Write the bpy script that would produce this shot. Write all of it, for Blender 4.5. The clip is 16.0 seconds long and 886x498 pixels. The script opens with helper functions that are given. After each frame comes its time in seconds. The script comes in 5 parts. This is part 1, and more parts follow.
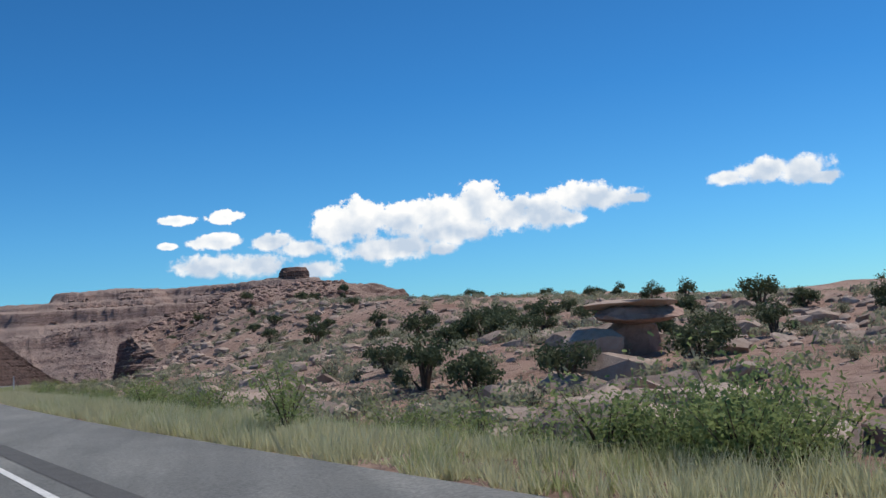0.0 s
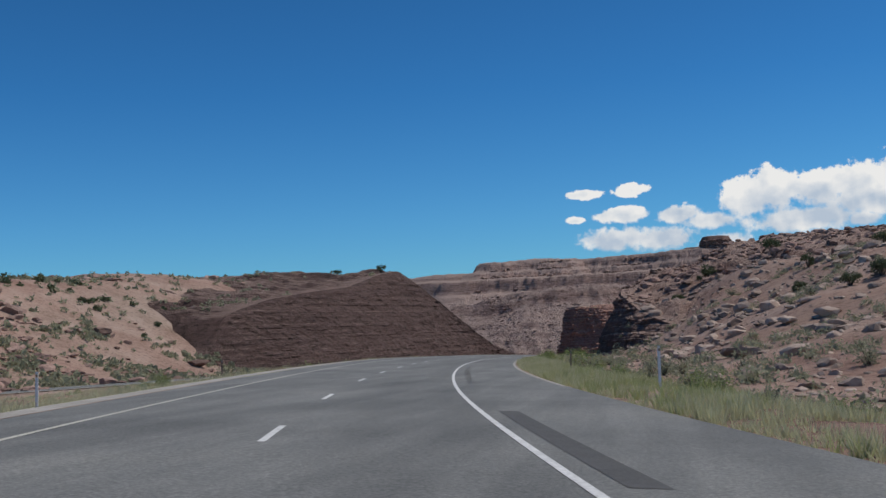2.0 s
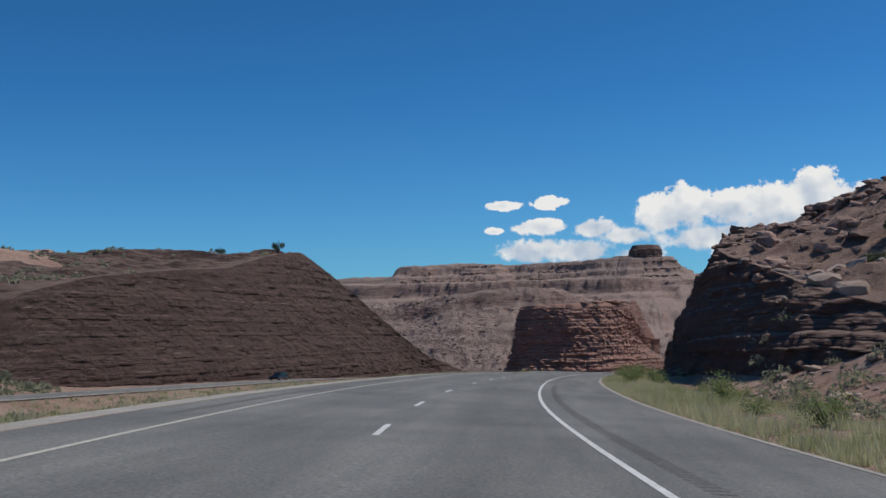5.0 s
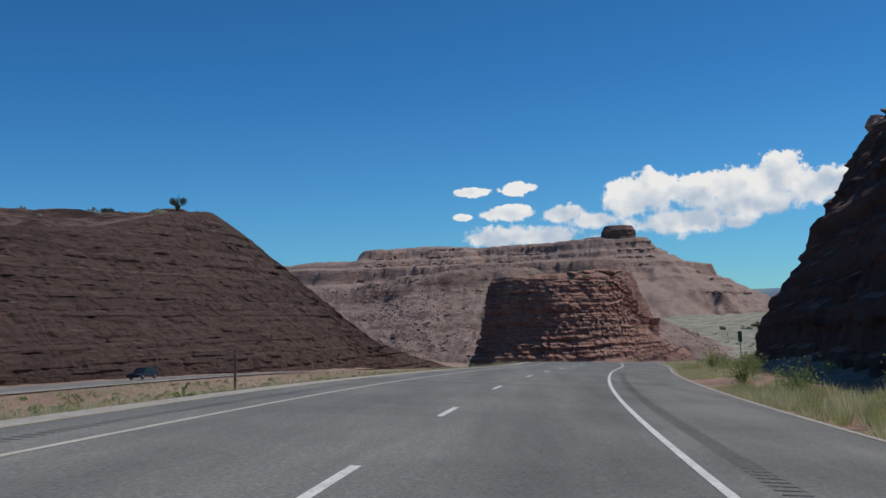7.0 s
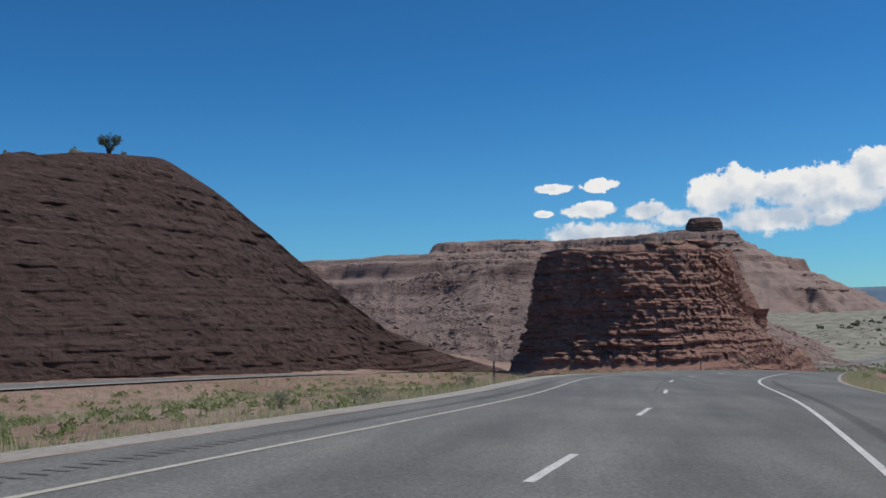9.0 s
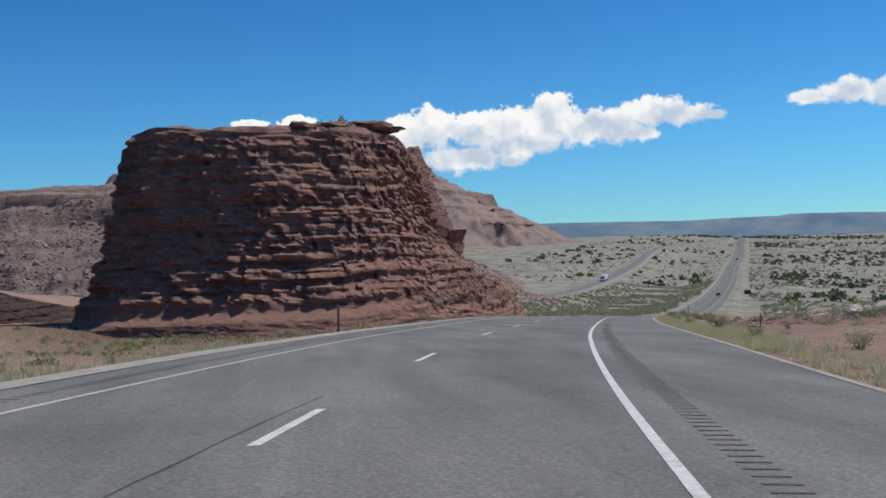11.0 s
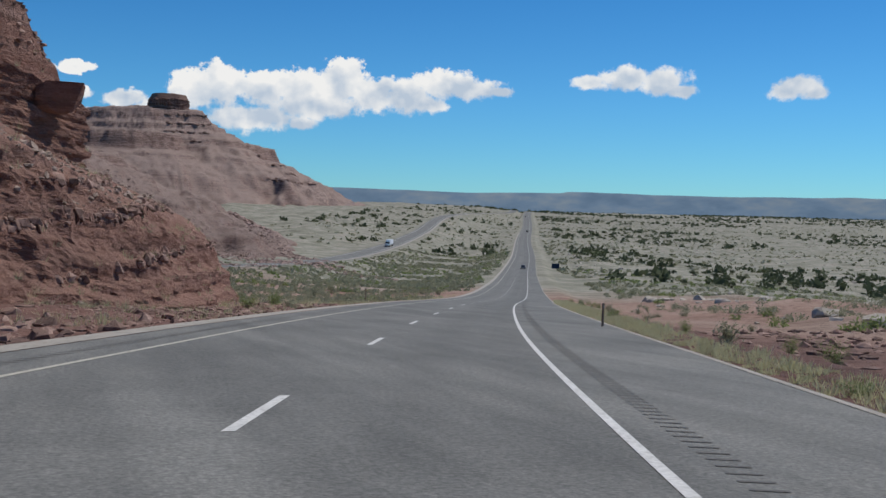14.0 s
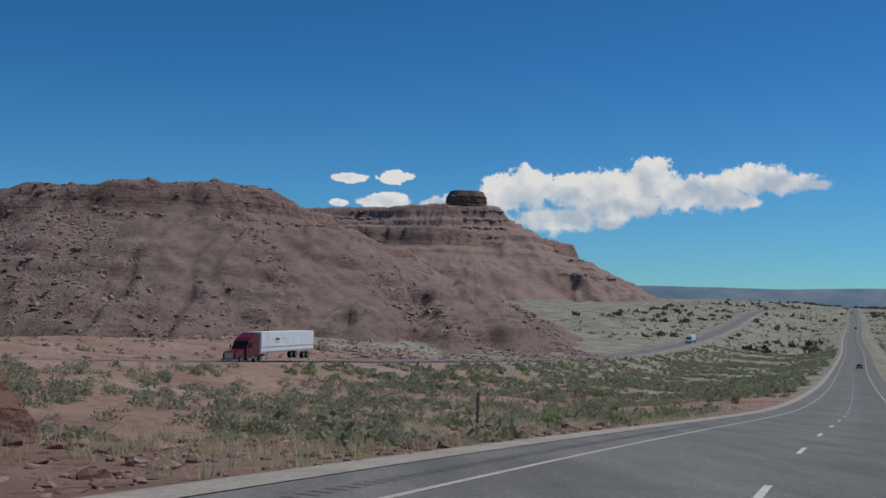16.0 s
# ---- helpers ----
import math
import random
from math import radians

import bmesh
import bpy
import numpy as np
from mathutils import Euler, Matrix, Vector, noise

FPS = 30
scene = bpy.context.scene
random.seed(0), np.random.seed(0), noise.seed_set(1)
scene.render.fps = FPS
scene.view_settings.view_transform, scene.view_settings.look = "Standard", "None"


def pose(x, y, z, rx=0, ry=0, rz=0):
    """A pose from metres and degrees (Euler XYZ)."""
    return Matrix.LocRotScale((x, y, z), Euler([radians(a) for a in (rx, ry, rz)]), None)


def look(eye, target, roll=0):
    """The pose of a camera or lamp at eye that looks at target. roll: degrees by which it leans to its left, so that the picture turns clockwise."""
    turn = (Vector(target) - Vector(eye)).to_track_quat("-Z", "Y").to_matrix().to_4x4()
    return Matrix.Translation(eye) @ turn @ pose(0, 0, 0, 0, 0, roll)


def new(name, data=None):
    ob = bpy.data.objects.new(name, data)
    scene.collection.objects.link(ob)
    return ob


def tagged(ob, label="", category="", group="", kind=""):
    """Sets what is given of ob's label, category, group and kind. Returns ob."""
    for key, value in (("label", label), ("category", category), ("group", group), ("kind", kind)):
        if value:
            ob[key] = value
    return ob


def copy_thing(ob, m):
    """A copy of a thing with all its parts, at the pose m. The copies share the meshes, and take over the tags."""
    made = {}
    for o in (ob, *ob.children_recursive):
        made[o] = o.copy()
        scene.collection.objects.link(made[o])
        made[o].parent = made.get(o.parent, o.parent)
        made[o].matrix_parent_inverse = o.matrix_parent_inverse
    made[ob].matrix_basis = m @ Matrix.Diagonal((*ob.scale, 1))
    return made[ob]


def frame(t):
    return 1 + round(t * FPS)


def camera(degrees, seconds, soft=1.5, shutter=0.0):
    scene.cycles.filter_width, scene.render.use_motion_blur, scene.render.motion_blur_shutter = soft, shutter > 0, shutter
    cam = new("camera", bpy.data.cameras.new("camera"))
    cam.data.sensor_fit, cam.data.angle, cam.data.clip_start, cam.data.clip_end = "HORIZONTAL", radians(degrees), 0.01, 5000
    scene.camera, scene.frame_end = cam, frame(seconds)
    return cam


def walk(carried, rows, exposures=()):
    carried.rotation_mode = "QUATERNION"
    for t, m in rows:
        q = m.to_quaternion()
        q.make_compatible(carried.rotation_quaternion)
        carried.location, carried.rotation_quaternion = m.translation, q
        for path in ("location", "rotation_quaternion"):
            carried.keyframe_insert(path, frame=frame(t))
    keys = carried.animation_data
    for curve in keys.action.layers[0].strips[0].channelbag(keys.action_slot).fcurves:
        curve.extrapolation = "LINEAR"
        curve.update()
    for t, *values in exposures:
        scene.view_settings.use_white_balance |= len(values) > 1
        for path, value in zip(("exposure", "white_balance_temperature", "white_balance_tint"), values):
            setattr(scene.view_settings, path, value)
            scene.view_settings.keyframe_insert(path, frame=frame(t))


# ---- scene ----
cam = camera(45.51, 16.0)
# PATHSTART
PATH = [
    # seconds, x, y, z, yaw, pitch, roll
    (0, 0.2, 0, 1.08, -11.828, 4.621, -3.905),
    (0.5, -4.776, 14.46, 1.066, 5.375, 4.102, -3.641),
    (1, -9.48, 29.01, 0.947, 10.023, 1.302, -3.341),
    (1.5, -13.798, 43.66, 0.981, 7.676, 1.199, -2.524),
    (2, -17.766, 58.41, 0.865, 10.067, 4.42, -2.739),
    (2.5, -21.242, 73.24, 0.706, 9.22, 5.419, -2.934),
    (3, -24.408, 88.15, 0.508, 7.871, 3.492, -1.588),
    (4, -29.969, 118.19, 0.155, 6.749, 4.088, -1.483),
    (5, -34.05, 148.46, -0.409, 5.627, 4.684, -1.379),
    (5.5, -35.406, 163.66, -0.71, 5.066, 4.982, -1.326),
    (6, -36.131, 178.88, -1.104, 4.239, 5.23, -1.775),
    (6.5, -36.377, 194.12, -1.507, 3.352, 4.423, -1.27),
    (7, -36.189, 209.37, -1.947, 3.953, 3.918, -2.04),
    (7.5, -35.652, 224.62, -2.316, 7.047, 5.509, 1.532),
    (8, -34.751, 239.87, -2.777, 9.327, 5.614, -0.371),
    (8.2, -34.313, 245.97, -2.967, 10.716, 5.599, -1.757),
    (9, -32.78, 270.33, -3.767, 8.339, 3.862, -1.436),
    (10, -29.845, 300.63, -4.748, 5.368, 1.691, -1.034),
    (10.3, -28.68, 309.67, -5.032, 4.477, 1.04, -0.914),
    (10.5, -27.817, 315.67, -5.214, 1.779, -0.134, -0.248),
    (11, -24.946, 330.62, -5.897, -7.88, -0.015, -1.82),
    (11.5, -21.626, 345.49, -6.661, -13.424, -1.635, -1.194),
    (12, -17.826, 360.28, -7.304, -15.366, -2.783, -1.217),
    (12.5, -13.795, 375, -7.979, -17.731, -3.771, 0.597),
    (13, -9.464, 389.63, -8.904, -19.02, -3.706, 1.085),
    (13.5, -4.809, 404.19, -9.745, -21.164, -1.873, 1.421),
    (14, -0.004, 418.69, -10.745, -19.528, -1.924, 1.346),
    (14.5, 5.018, 433.14, -11.712, -10.596, -0.055, -1.253),
    (15, 10.411, 447.52, -12.845, -1.794, 5.084, -0.171),
    (15.5, 16.146, 461.85, -13.883, -2.302, 3.618, 0.962),
    (16, 22.021, 476.14, -14.911, -2.879, 3.174, 0.972),
]
walk(cam, [(t, pose(x, y, z, 0, 0, yaw) @ pose(0, 0, 0, 90 + pitch) @ pose(0, 0, 0, 0, 0, roll)) for t, x, y, z, yaw, pitch, roll in PATH],
     exposures=[(0, 0.1), (0.5, -0.05), (1.5, -0.18), (3, -0.22), (5.5, -0.2), (8, -0.2), (10.3, -0.05), (11, 0.0), (12.5, -0.02), (13, -0.06), (14, -0.12), (14.5, -0.16), (15.2, -0.34), (16, -0.42)])
# PATHEND

# ---- light ----
SUN_AZ, SUN_EL = 72.0, 56.0   # degrees to the right of +y, and above the horizon
SKY_STRENGTH, CLOUD_LIGHT = 0.083, 11.3
world = bpy.data.worlds.new("sky")
scene.world = world
world.use_nodes = True
wn, wl = world.node_tree.nodes, world.node_tree.links
wn.clear()
w_out = wn.new("ShaderNodeOutputWorld")
w_bg = wn.new("ShaderNodeBackground")
w_sky = wn.new("ShaderNodeTexSky")
w_sky.sky_type = 'NISHITA'
w_sky.sun_disc = False
w_sky.sun_elevation = radians(SUN_EL)
w_sky.sun_rotation = radians(SUN_AZ)
w_sky.altitude = 1500
w_sky.dust_density = 0.25
w_sky.air_density = 1.0
w_sky.ozone_density = 4.0
w_tint = wn.new("ShaderNodeMix")
w_tint.data_type, w_tint.blend_type = "RGBA", "MULTIPLY"
w_tint.inputs["Factor"].default_value = 1.0
wl.new(w_sky.outputs[0], w_tint.inputs["A"])
w_low = wn.new("ShaderNodeMix")  # the air pales towards the horizon
w_low.data_type = "RGBA"
w_low.inputs["A"].default_value, w_low.inputs["B"].default_value = (0.44, 0.89, 1.11, 1), (0.26, 0.80, 1.18, 1)
wl.new(w_low.outputs["Result"], w_tint.inputs["B"])


def w_math(op, a, b=None, c=None, clamp=False):
    m = wn.new("ShaderNodeMath")
    m.operation, m.use_clamp = op, clamp
    for i, v in enumerate((a, b, c)):
        if v is None:
            continue
        if isinstance(v, bpy.types.NodeSocket):
            wl.new(v, m.inputs[i])
        else:
            m.inputs[i].default_value = v
    return m.outputs[0]


# fair-weather cumulus near the horizon: bearing to the right of +y, elevation, half width, half height, in degrees
CLOUDS = [(-2.28, 6.92, 1.01, .28), (.16, 7.03, .92, .37), (-2.8, 5.57, .49, .18), (-.37, 5.73, 1.59, .43), (2.59, 5.58, 1.38, .49),
          (4.08, 5.14, 1.38, .43), (-.73, 4.43, 1.9, .61), (1.63, 4.3, 1.99, .67), (4.92, 3.93, 1.47, .49), (6.27, 6.17, 1.47, 1.1), (7.66, 6.39, 1.29, 1.16),
          (9.96, 6.25, 1.59, 1.1), (8.95, 4.84, 3.22, .74), (11.82, 6.34, 1.47, 1.1), (13.86, 6.72, 1.59, 1.29), (15.52, 6.29, 1.78, .98), (17.36, 6.24, 1.59, .92),
          (19.25, 6.91, 1.47, .92), (20.9, 6.71, 1.59, .61), (22.39, 6.58, .74, .28), (11.71, 4.63, .86, .34), (18.55, 5.84, 1.16, .49), (12.38, 5.54, 3.07, .67)]
CLOUDS_2 = [(27.15, 7.14, .92, .4), (29.17, 7.33, 1.47, .67), (30.98, 7.24, 1.38, .74), (32.03, 6.72, .86, .4), (37.12, 6.67, .92, .46), (37.87, 6.95, 1.16, .55), (38.72, 6.57, .77, .37)]
w_co = wn.new("ShaderNodeTexCoord")
w_sep = wn.new("ShaderNodeSeparateXYZ")
wl.new(w_co.outputs["Generated"], w_sep.inputs[0])
w_az = w_math("MULTIPLY", w_math("ARCTAN2", w_sep.outputs[0], w_sep.outputs[1]), 180 / math.pi)
w_el = w_math("MULTIPLY", w_math("ARCSINE", w_sep.outputs[2]), 180 / math.pi)
w_fade = wn.new("ShaderNodeMapRange")
w_fade.inputs[1].default_value, w_fade.inputs[2].default_value = 1.0, 13.0
wl.new(w_el, w_fade.inputs[0])
wl.new(w_fade.outputs[0], w_low.inputs["Factor"])
w_dir = wn.new("ShaderNodeCombineXYZ")
wl.new(w_az, w_dir.inputs[0])
wl.new(w_el, w_dir.inputs[1])


def w_noise(shift, scale, detail, rough):
    v = wn.new("ShaderNodeVectorMath")
    v.operation = "ADD"
    v.inputs[1].default_value = shift
    wl.new(w_dir.outputs[0], v.inputs[0])
    t = wn.new("ShaderNodeTexNoise")
    t.inputs["Scale"].default_value, t.inputs["Detail"].default_value, t.inputs["Roughness"].default_value = scale, detail, rough
    wl.new(v.outputs[0], t.inputs["Vector"])
    return t.outputs[0]


w_field = None
for ca, ce, crx, cry in CLOUDS + CLOUDS_2:
    v = wn.new("ShaderNodeVectorMath")
    v.operation = "SUBTRACT"
    v.inputs[1].default_value = (ca, ce, 0)
    wl.new(w_dir.outputs[0], v.inputs[0])
    v2 = wn.new("ShaderNodeVectorMath")
    v2.operation = "MULTIPLY"
    v2.inputs[1].default_value = (1 / crx, 1 / cry, 0)
    wl.new(v.outputs[0], v2.inputs[0])
    v3 = wn.new("ShaderNodeVectorMath")
    v3.operation = "LENGTH"
    wl.new(v2.outputs[0], v3.inputs[0])
    blob = w_math("SUBTRACT", 1.10, v3.outputs["Value"])
    w_field = blob if w_field is None else w_math("SMOOTH_MAX", w_field, blob, 0.18)
n_big, n_fine = w_noise((3, 1, 0), 0.55, 2, 0.5), w_noise((0, 7, 2), 1.05, 9, 0.60)
n_lit, n_big_lit = w_noise((0.16, 7.42, 2), 1.05, 4, 0.55), w_noise((3.3, 1.8, 0), 0.55, 2, 0.5)
w_edge = w_math("MULTIPLY_ADD", w_math("SUBTRACT", n_fine, 0.5), 1.4, w_math("MULTIPLY_ADD", w_math("SUBTRACT", n_big, 0.5), 0.5, w_field))
n_fray = w_noise((5, 2, 4), 2.8, 5, 0.6)
w_edge = w_math("MULTIPLY_ADD", w_math("SUBTRACT", n_fray, 0.5), 0.75, w_edge)
w_base = w_math("SUBTRACT", w_el, w_math("MULTIPLY_ADD", w_az, 0.09, 4.0))
w_soft = wn.new("ShaderNodeMapRange")  # crisp tops, frayed bases
w_soft.inputs[1].default_value, w_soft.inputs[2].default_value = 0.6, 2.2
w_soft.inputs[3].default_value, w_soft.inputs[4].default_value = 0.52, 0.17
wl.new(w_base, w_soft.inputs[0])
w_mask = wn.new("ShaderNodeMapRange")
w_mask.interpolation_type = "SMOOTHSTEP"
w_mask.inputs[1].default_value = -0.04
wl.new(w_soft.outputs[0], w_mask.inputs[2])
wl.new(w_edge, w_mask.inputs[0])
w_relief = w_math("ADD", w_math("MULTIPLY", w_math("SUBTRACT", n_fine, n_lit), 0.85), w_math("MULTIPLY", w_math("SUBTRACT", n_big, n_big_lit), 1.6))
w_rim = w_math("MULTIPLY", w_math("SUBTRACT", 0.45, w_edge), 0.30)  # thin edges let the light through
w_high = wn.new("ShaderNodeMapRange")
w_high.interpolation_type = "SMOOTHSTEP"
w_high.inputs[1].default_value, w_high.inputs[2].default_value = 0.2, 2.5
w_high.inputs[3].default_value, w_high.inputs[4].default_value = 0.30, 0.86
wl.new(w_base, w_high.inputs[0])
w_shade = w_math("ADD", w_math("ADD", w_relief, w_rim), w_high.outputs[0], clamp=True)
w_ramp = wn.new("ShaderNodeValToRGB")
w_ramp.color_ramp.elements[0].position, w_ramp.color_ramp.elements[0].color = 0.10, (0.55, 0.65, 0.78, 1)
w_ramp.color_ramp.elements[1].position, w_ramp.color_ramp.elements[1].color = 0.80, (1.0, 1.0, 0.99, 1)
wl.new(w_shade, w_ramp.inputs[0])
w_white = wn.new("ShaderNodeVectorMath")
w_white.operation = "SCALE"
w_white.inputs["Scale"].default_value = CLOUD_LIGHT
wl.new(w_ramp.outputs[0], w_white.inputs[0])
w_mix = wn.new("ShaderNodeMix")
w_mix.data_type = "RGBA"
wl.new(w_mask.outputs[0], w_mix.inputs["Factor"])
w_deep = wn.new("ShaderNodeMapRange")
w_deep.inputs[1].default_value, w_deep.inputs[2].default_value = 6.0, 26.0
w_deep.inputs[3].default_value, w_deep.inputs[4].default_value = 1.14, 0.85
wl.new(w_el, w_deep.inputs[0])
w_blue = wn.new("ShaderNodeVectorMath")
w_blue.operation = "SCALE"
wl.new(w_tint.outputs["Result"], w_blue.inputs[0])
wl.new(w_deep.outputs[0], w_blue.inputs["Scale"])
wl.new(w_blue.outputs[0], w_mix.inputs["A"])
wl.new(w_white.outputs[0], w_mix.inputs["B"])
w_bg.inputs[1].default_value = SKY_STRENGTH
wl.new(w_mix.outputs["Result"], w_bg.inputs[0])
wl.new(w_bg.outputs[0], w_out.inputs[0])

sun = new("sun", bpy.data.lights.new("sun", "SUN"))
sun.data.energy = 3.5
sun.data.angle = radians(0.55)
sun.data.color = (1.0, 0.95, 0.88)
sx, sy = math.sin(radians(SUN_AZ)), math.cos(radians(SUN_AZ))
sun.matrix_world = look((0, 0, 0), (-sx * math.cos(radians(SUN_EL)), -sy * math.cos(radians(SUN_EL)), -math.sin(radians(SUN_EL))))


# ---- small arithmetic ----
def hash3(i, j, k):
    n = (i * 374761393 + j * 668265263 + k * 2147483647 + 974711) & 0xFFFFFFFF
    n = ((n ^ (n >> 13)) * 1274126177) & 0xFFFFFFFF
    n = ((n ^ (n >> 16)) * 2246822519) & 0xFFFFFFFF
    return ((n ^ (n >> 15)) & 0xFFFFFF) / 0xFFFFFF


def value_noise(x, y, z):
    """Smooth noise from 0 to 1 over arrays."""
    x, y, z = np.broadcast_arrays(np.asarray(x, float), np.asarray(y, float), np.asarray(z, float))
    i, j, k = np.floor(x).astype(np.int64), np.floor(y).astype(np.int64), np.floor(z).astype(np.int64)
    a, b, c = x - i, y - j, z - k
    a, b, c = a * a * (3 - 2 * a), b * b * (3 - 2 * b), c * c * (3 - 2 * c)
    r = 0
    for di in (0, 1):
        for dj in (0, 1):
            for dk in (0, 1):
                r = r + hash3(i + di, j + dj, k + dk) * (a if di else 1 - a) * (b if dj else 1 - b) * (c if dk else 1 - c)
    return r


def fbm(x, y, z=0.0, octaves=4):
    """Layered noise, about -1 to 1."""
    r, amp, total = 0, 1.0, 0
    for o in range(octaves):
        f = 2.03 ** o
        r = r + amp * (value_noise(x * f + 17 * o, y * f - 9 * o, np.asarray(z) * f + 5 * o) * 2 - 1)
        total += amp
        amp *= 0.5
    return r / total * 1.5


def smooth(a, b, x):
    t = np.clip((np.asarray(x, float) - a) / (b - a), 0, 1)
    return t * t * (3 - 2 * t)


def spline(rows, col):
    """A smooth curve through the rows' column col over their first column."""
    p = np.array([[r[0], r[col]] for r in rows], float)
    m = np.gradient(p[:, 1], p[:, 0])

    def at(s):
        s = np.asarray(s, float)
        q = np.clip(s, p[0, 0], p[-1, 0])
        i = np.clip(np.searchsorted(p[:, 0], q) - 1, 0, len(p) - 2)
        h = p[i + 1, 0] - p[i, 0]
        t = (q - p[i, 0]) / h
        v = ((2 * t**3 - 3 * t**2 + 1) * p[i, 1] + (t**3 - 2 * t**2 + t) * h * m[i]
             + (3 * t**2 - 2 * t**3) * p[i + 1, 1] + (t**3 - t**2) * h * m[i + 1])
        return v + np.where(s < p[0, 0], (s - p[0, 0]) * m[0], 0) + np.where(s > p[-1, 0], (s - p[-1, 0]) * m[-1], 0)
    return at


# ---- plan: two carriageways ----
# y, x of the right edge line, its height, fall to the right
ROAD_BEND = [(-90, 33, -0.9, 0.04), (-40, 15.9, -0.6, 0.04), (0, 2.5, -0.44, 0.03), (30, -7.502, -0.48, 0.038),
    (60, -16.087, -0.613, 0.051), (90, -23.074, -0.986, 0.048), (120, -28.199, -1.437, 0.057), (150, -31.863, -1.96, 0.065),
    (180, -34.215, -2.617, 0.065), (210, -34.49, -3.374, 0.064), (240, -33.472, -4.251, 0.067), (270, -31.115, -5.216, 0.056),
    (300, -27.535, -6.233, 0.042), (320, -25.756, -6.893, 0.044), (340, -21.716, -7.743, 0.034), (360, -16.691, -8.681, 0.032)]
ROAD_FLATS = [(385, -9.311, -10.148, 0.045), (410, -1.228, -11.665, 0.052), (440, 9.824, -13.741, 0.043), (470, 22.274, -15.936, 0.042),
    (488, 30.093, -17.302, 0.039), (560, 63.209, -22.795, 0.03), (650, 103.798, -27.412, 0.034), (750, 148.45, -30.571, 0.02),
    (900, 216.48, -32.238, 0.019), (1200, 349.094, -31.378, 0.025), (1600, 530.759, -24, 0.021), (2000, 708, -11, 0.02),
    (2400, 890, -2.5, 0.02), (2800, 1070, -6, 0.02), (4900, 2020, -20, 0.02)]
ROAD = ROAD_BEND + ROAD_FLATS
road_x, road_z, road_k = spline(ROAD, 1), spline(ROAD, 2), spline(ROAD, 3)
# the other carriageway: y, x of its middle, height
OTHER = [(-90, -150, -1.2), (100, -122, -3.4), (200, -106, -5), (280, -94.3, -6.7), (345, -81.75, -8.1), (425, -62.96, -11.3),
    (500, -41.4, -15.92), (560, -20.93, -19.37), (625, 4.33, -22.76), (700, 36.45, -26.05), (847, 103.22, -30.65), (1000, 169.75, -30.89),
    (1200, 255.11, -26.72), (1600, 428.1, -12.65), (2000, 672, -7.1), (2400, 852, -0.6), (2800, 1030, -5.1), (4900, 1960, -19.1)]
other_x, other_z = spline(OTHER, 1), spline(OTHER, 2)


def slope_of(fn, y):
    return (fn(y + 2.0) - fn(y - 2.0)) / 4


def road_u(x, y):
    """Metres to the right of the right edge line."""
    return (x - road_x(y)) / np.sqrt(1 + slope_of(road_x, y) ** 2)


def other_v(x, y):
    return (x - other_x(y)) / np.sqrt(1 + slope_of(other_x, y) ** 2)


def road_top(x, y):
    u = road_u(x, y)
    return road_z(y) - road_k(y) * np.clip(u, -9, 4)


def natural(x, y):
    """The land without the carriageways."""
    u, v = road_u(x, y), other_v(x, y)
    rz, oz = road_z(y), other_z(y)
    far = smooth(500, 900, y)
    n1, n2 = fbm(x / 60, y / 60, 1.0), fbm(x / 14, y / 14, 2.0)
    # right of the road
    rise = np.interp(y, [-90, 40, 100, 160, 200, 235, 265, 300, 318, 345], [0.7, 1.0, 3.8, 8.5, 11.5, 13, 14, 12, 4, 0])
    start = np.interp(y, [-90, 60, 130, 190, 235], [10, 12, 17, 13, 5])
    wide = np.interp(y, [-90, 60, 130, 190, 235, 300], [50, 70, 55, 42, 30, 26])
    hill = rise * smooth(0, 1, (u - start) / wide) ** 0.9 * (1 - (0.25 + 0.45 * (1 - smooth(60, 140, y))) * smooth(45, 200, u))
    swale = -1.1 * smooth(5, 10, u) * (1 - smooth(16, 30, u))
    drop = -7.5 * smooth(8, 150, u) * smooth(310, 420, y) * (1 - smooth(1100, 1900, y))
    right = rz + hill + swale + drop + 0.8 * n2 * smooth(8, 24, u) + 2.0 * n1 * smooth(30, 120, u) * (1 - 0.5 * far) * (.4 + .6 * smooth(60, 140, y))
    # between the carriageways
    w = np.clip((-9 - u) / np.maximum((-9 - u) + (v - 7), 1), 0, 1)
    mid = rz * (1 - w) + oz * w + (1.3 * smooth(428, 445, y) * (1 - smooth(490, 515, y)) - 0.25 - 1.1 * smooth(90, 160, y)) * smooth(0, .3, w) * (1 - smooth(.7, 1, w)) + 0.5 * n2 * smooth(0, .25, w) * (1 - smooth(.75, 1, w))
    mid = mid - 2.5 * far * smooth(0, .4, w) * (1 - smooth(.6, 1, w))
    # left of both
    lift = np.interp(y, [-90, 150, 300, 420, 470, 520, 640, 700], [17, 20, 25, 30, 24, 10, 4, 5])
    left = oz + lift * smooth(9, 75, -v) ** 0.8 * (1 + 0.3 * smooth(80, 300, -v)) + 0.7 * n2 * smooth(9, 20, -v) + 3.5 * n1 * smooth(30, 90, -v)
    z = np.where(u > -9, right, np.where(v > -7, mid, left))
    return z


def ground_height(x, y):
    u, v = road_u(x, y), other_v(x, y)
    z = natural(x, y)
    bed = smooth(-14, -9.2, u) * (1 - smooth(4.2, 8.0, u))
    z = z * (1 - bed) + (road_top(x, y) - 0.10) * bed
    bed2 = smooth(-10, -7.2, v) * (1 - smooth(7.2, 10, v))
    return z * (1 - bed2) + (other_z(y) - 0.10) * bed2


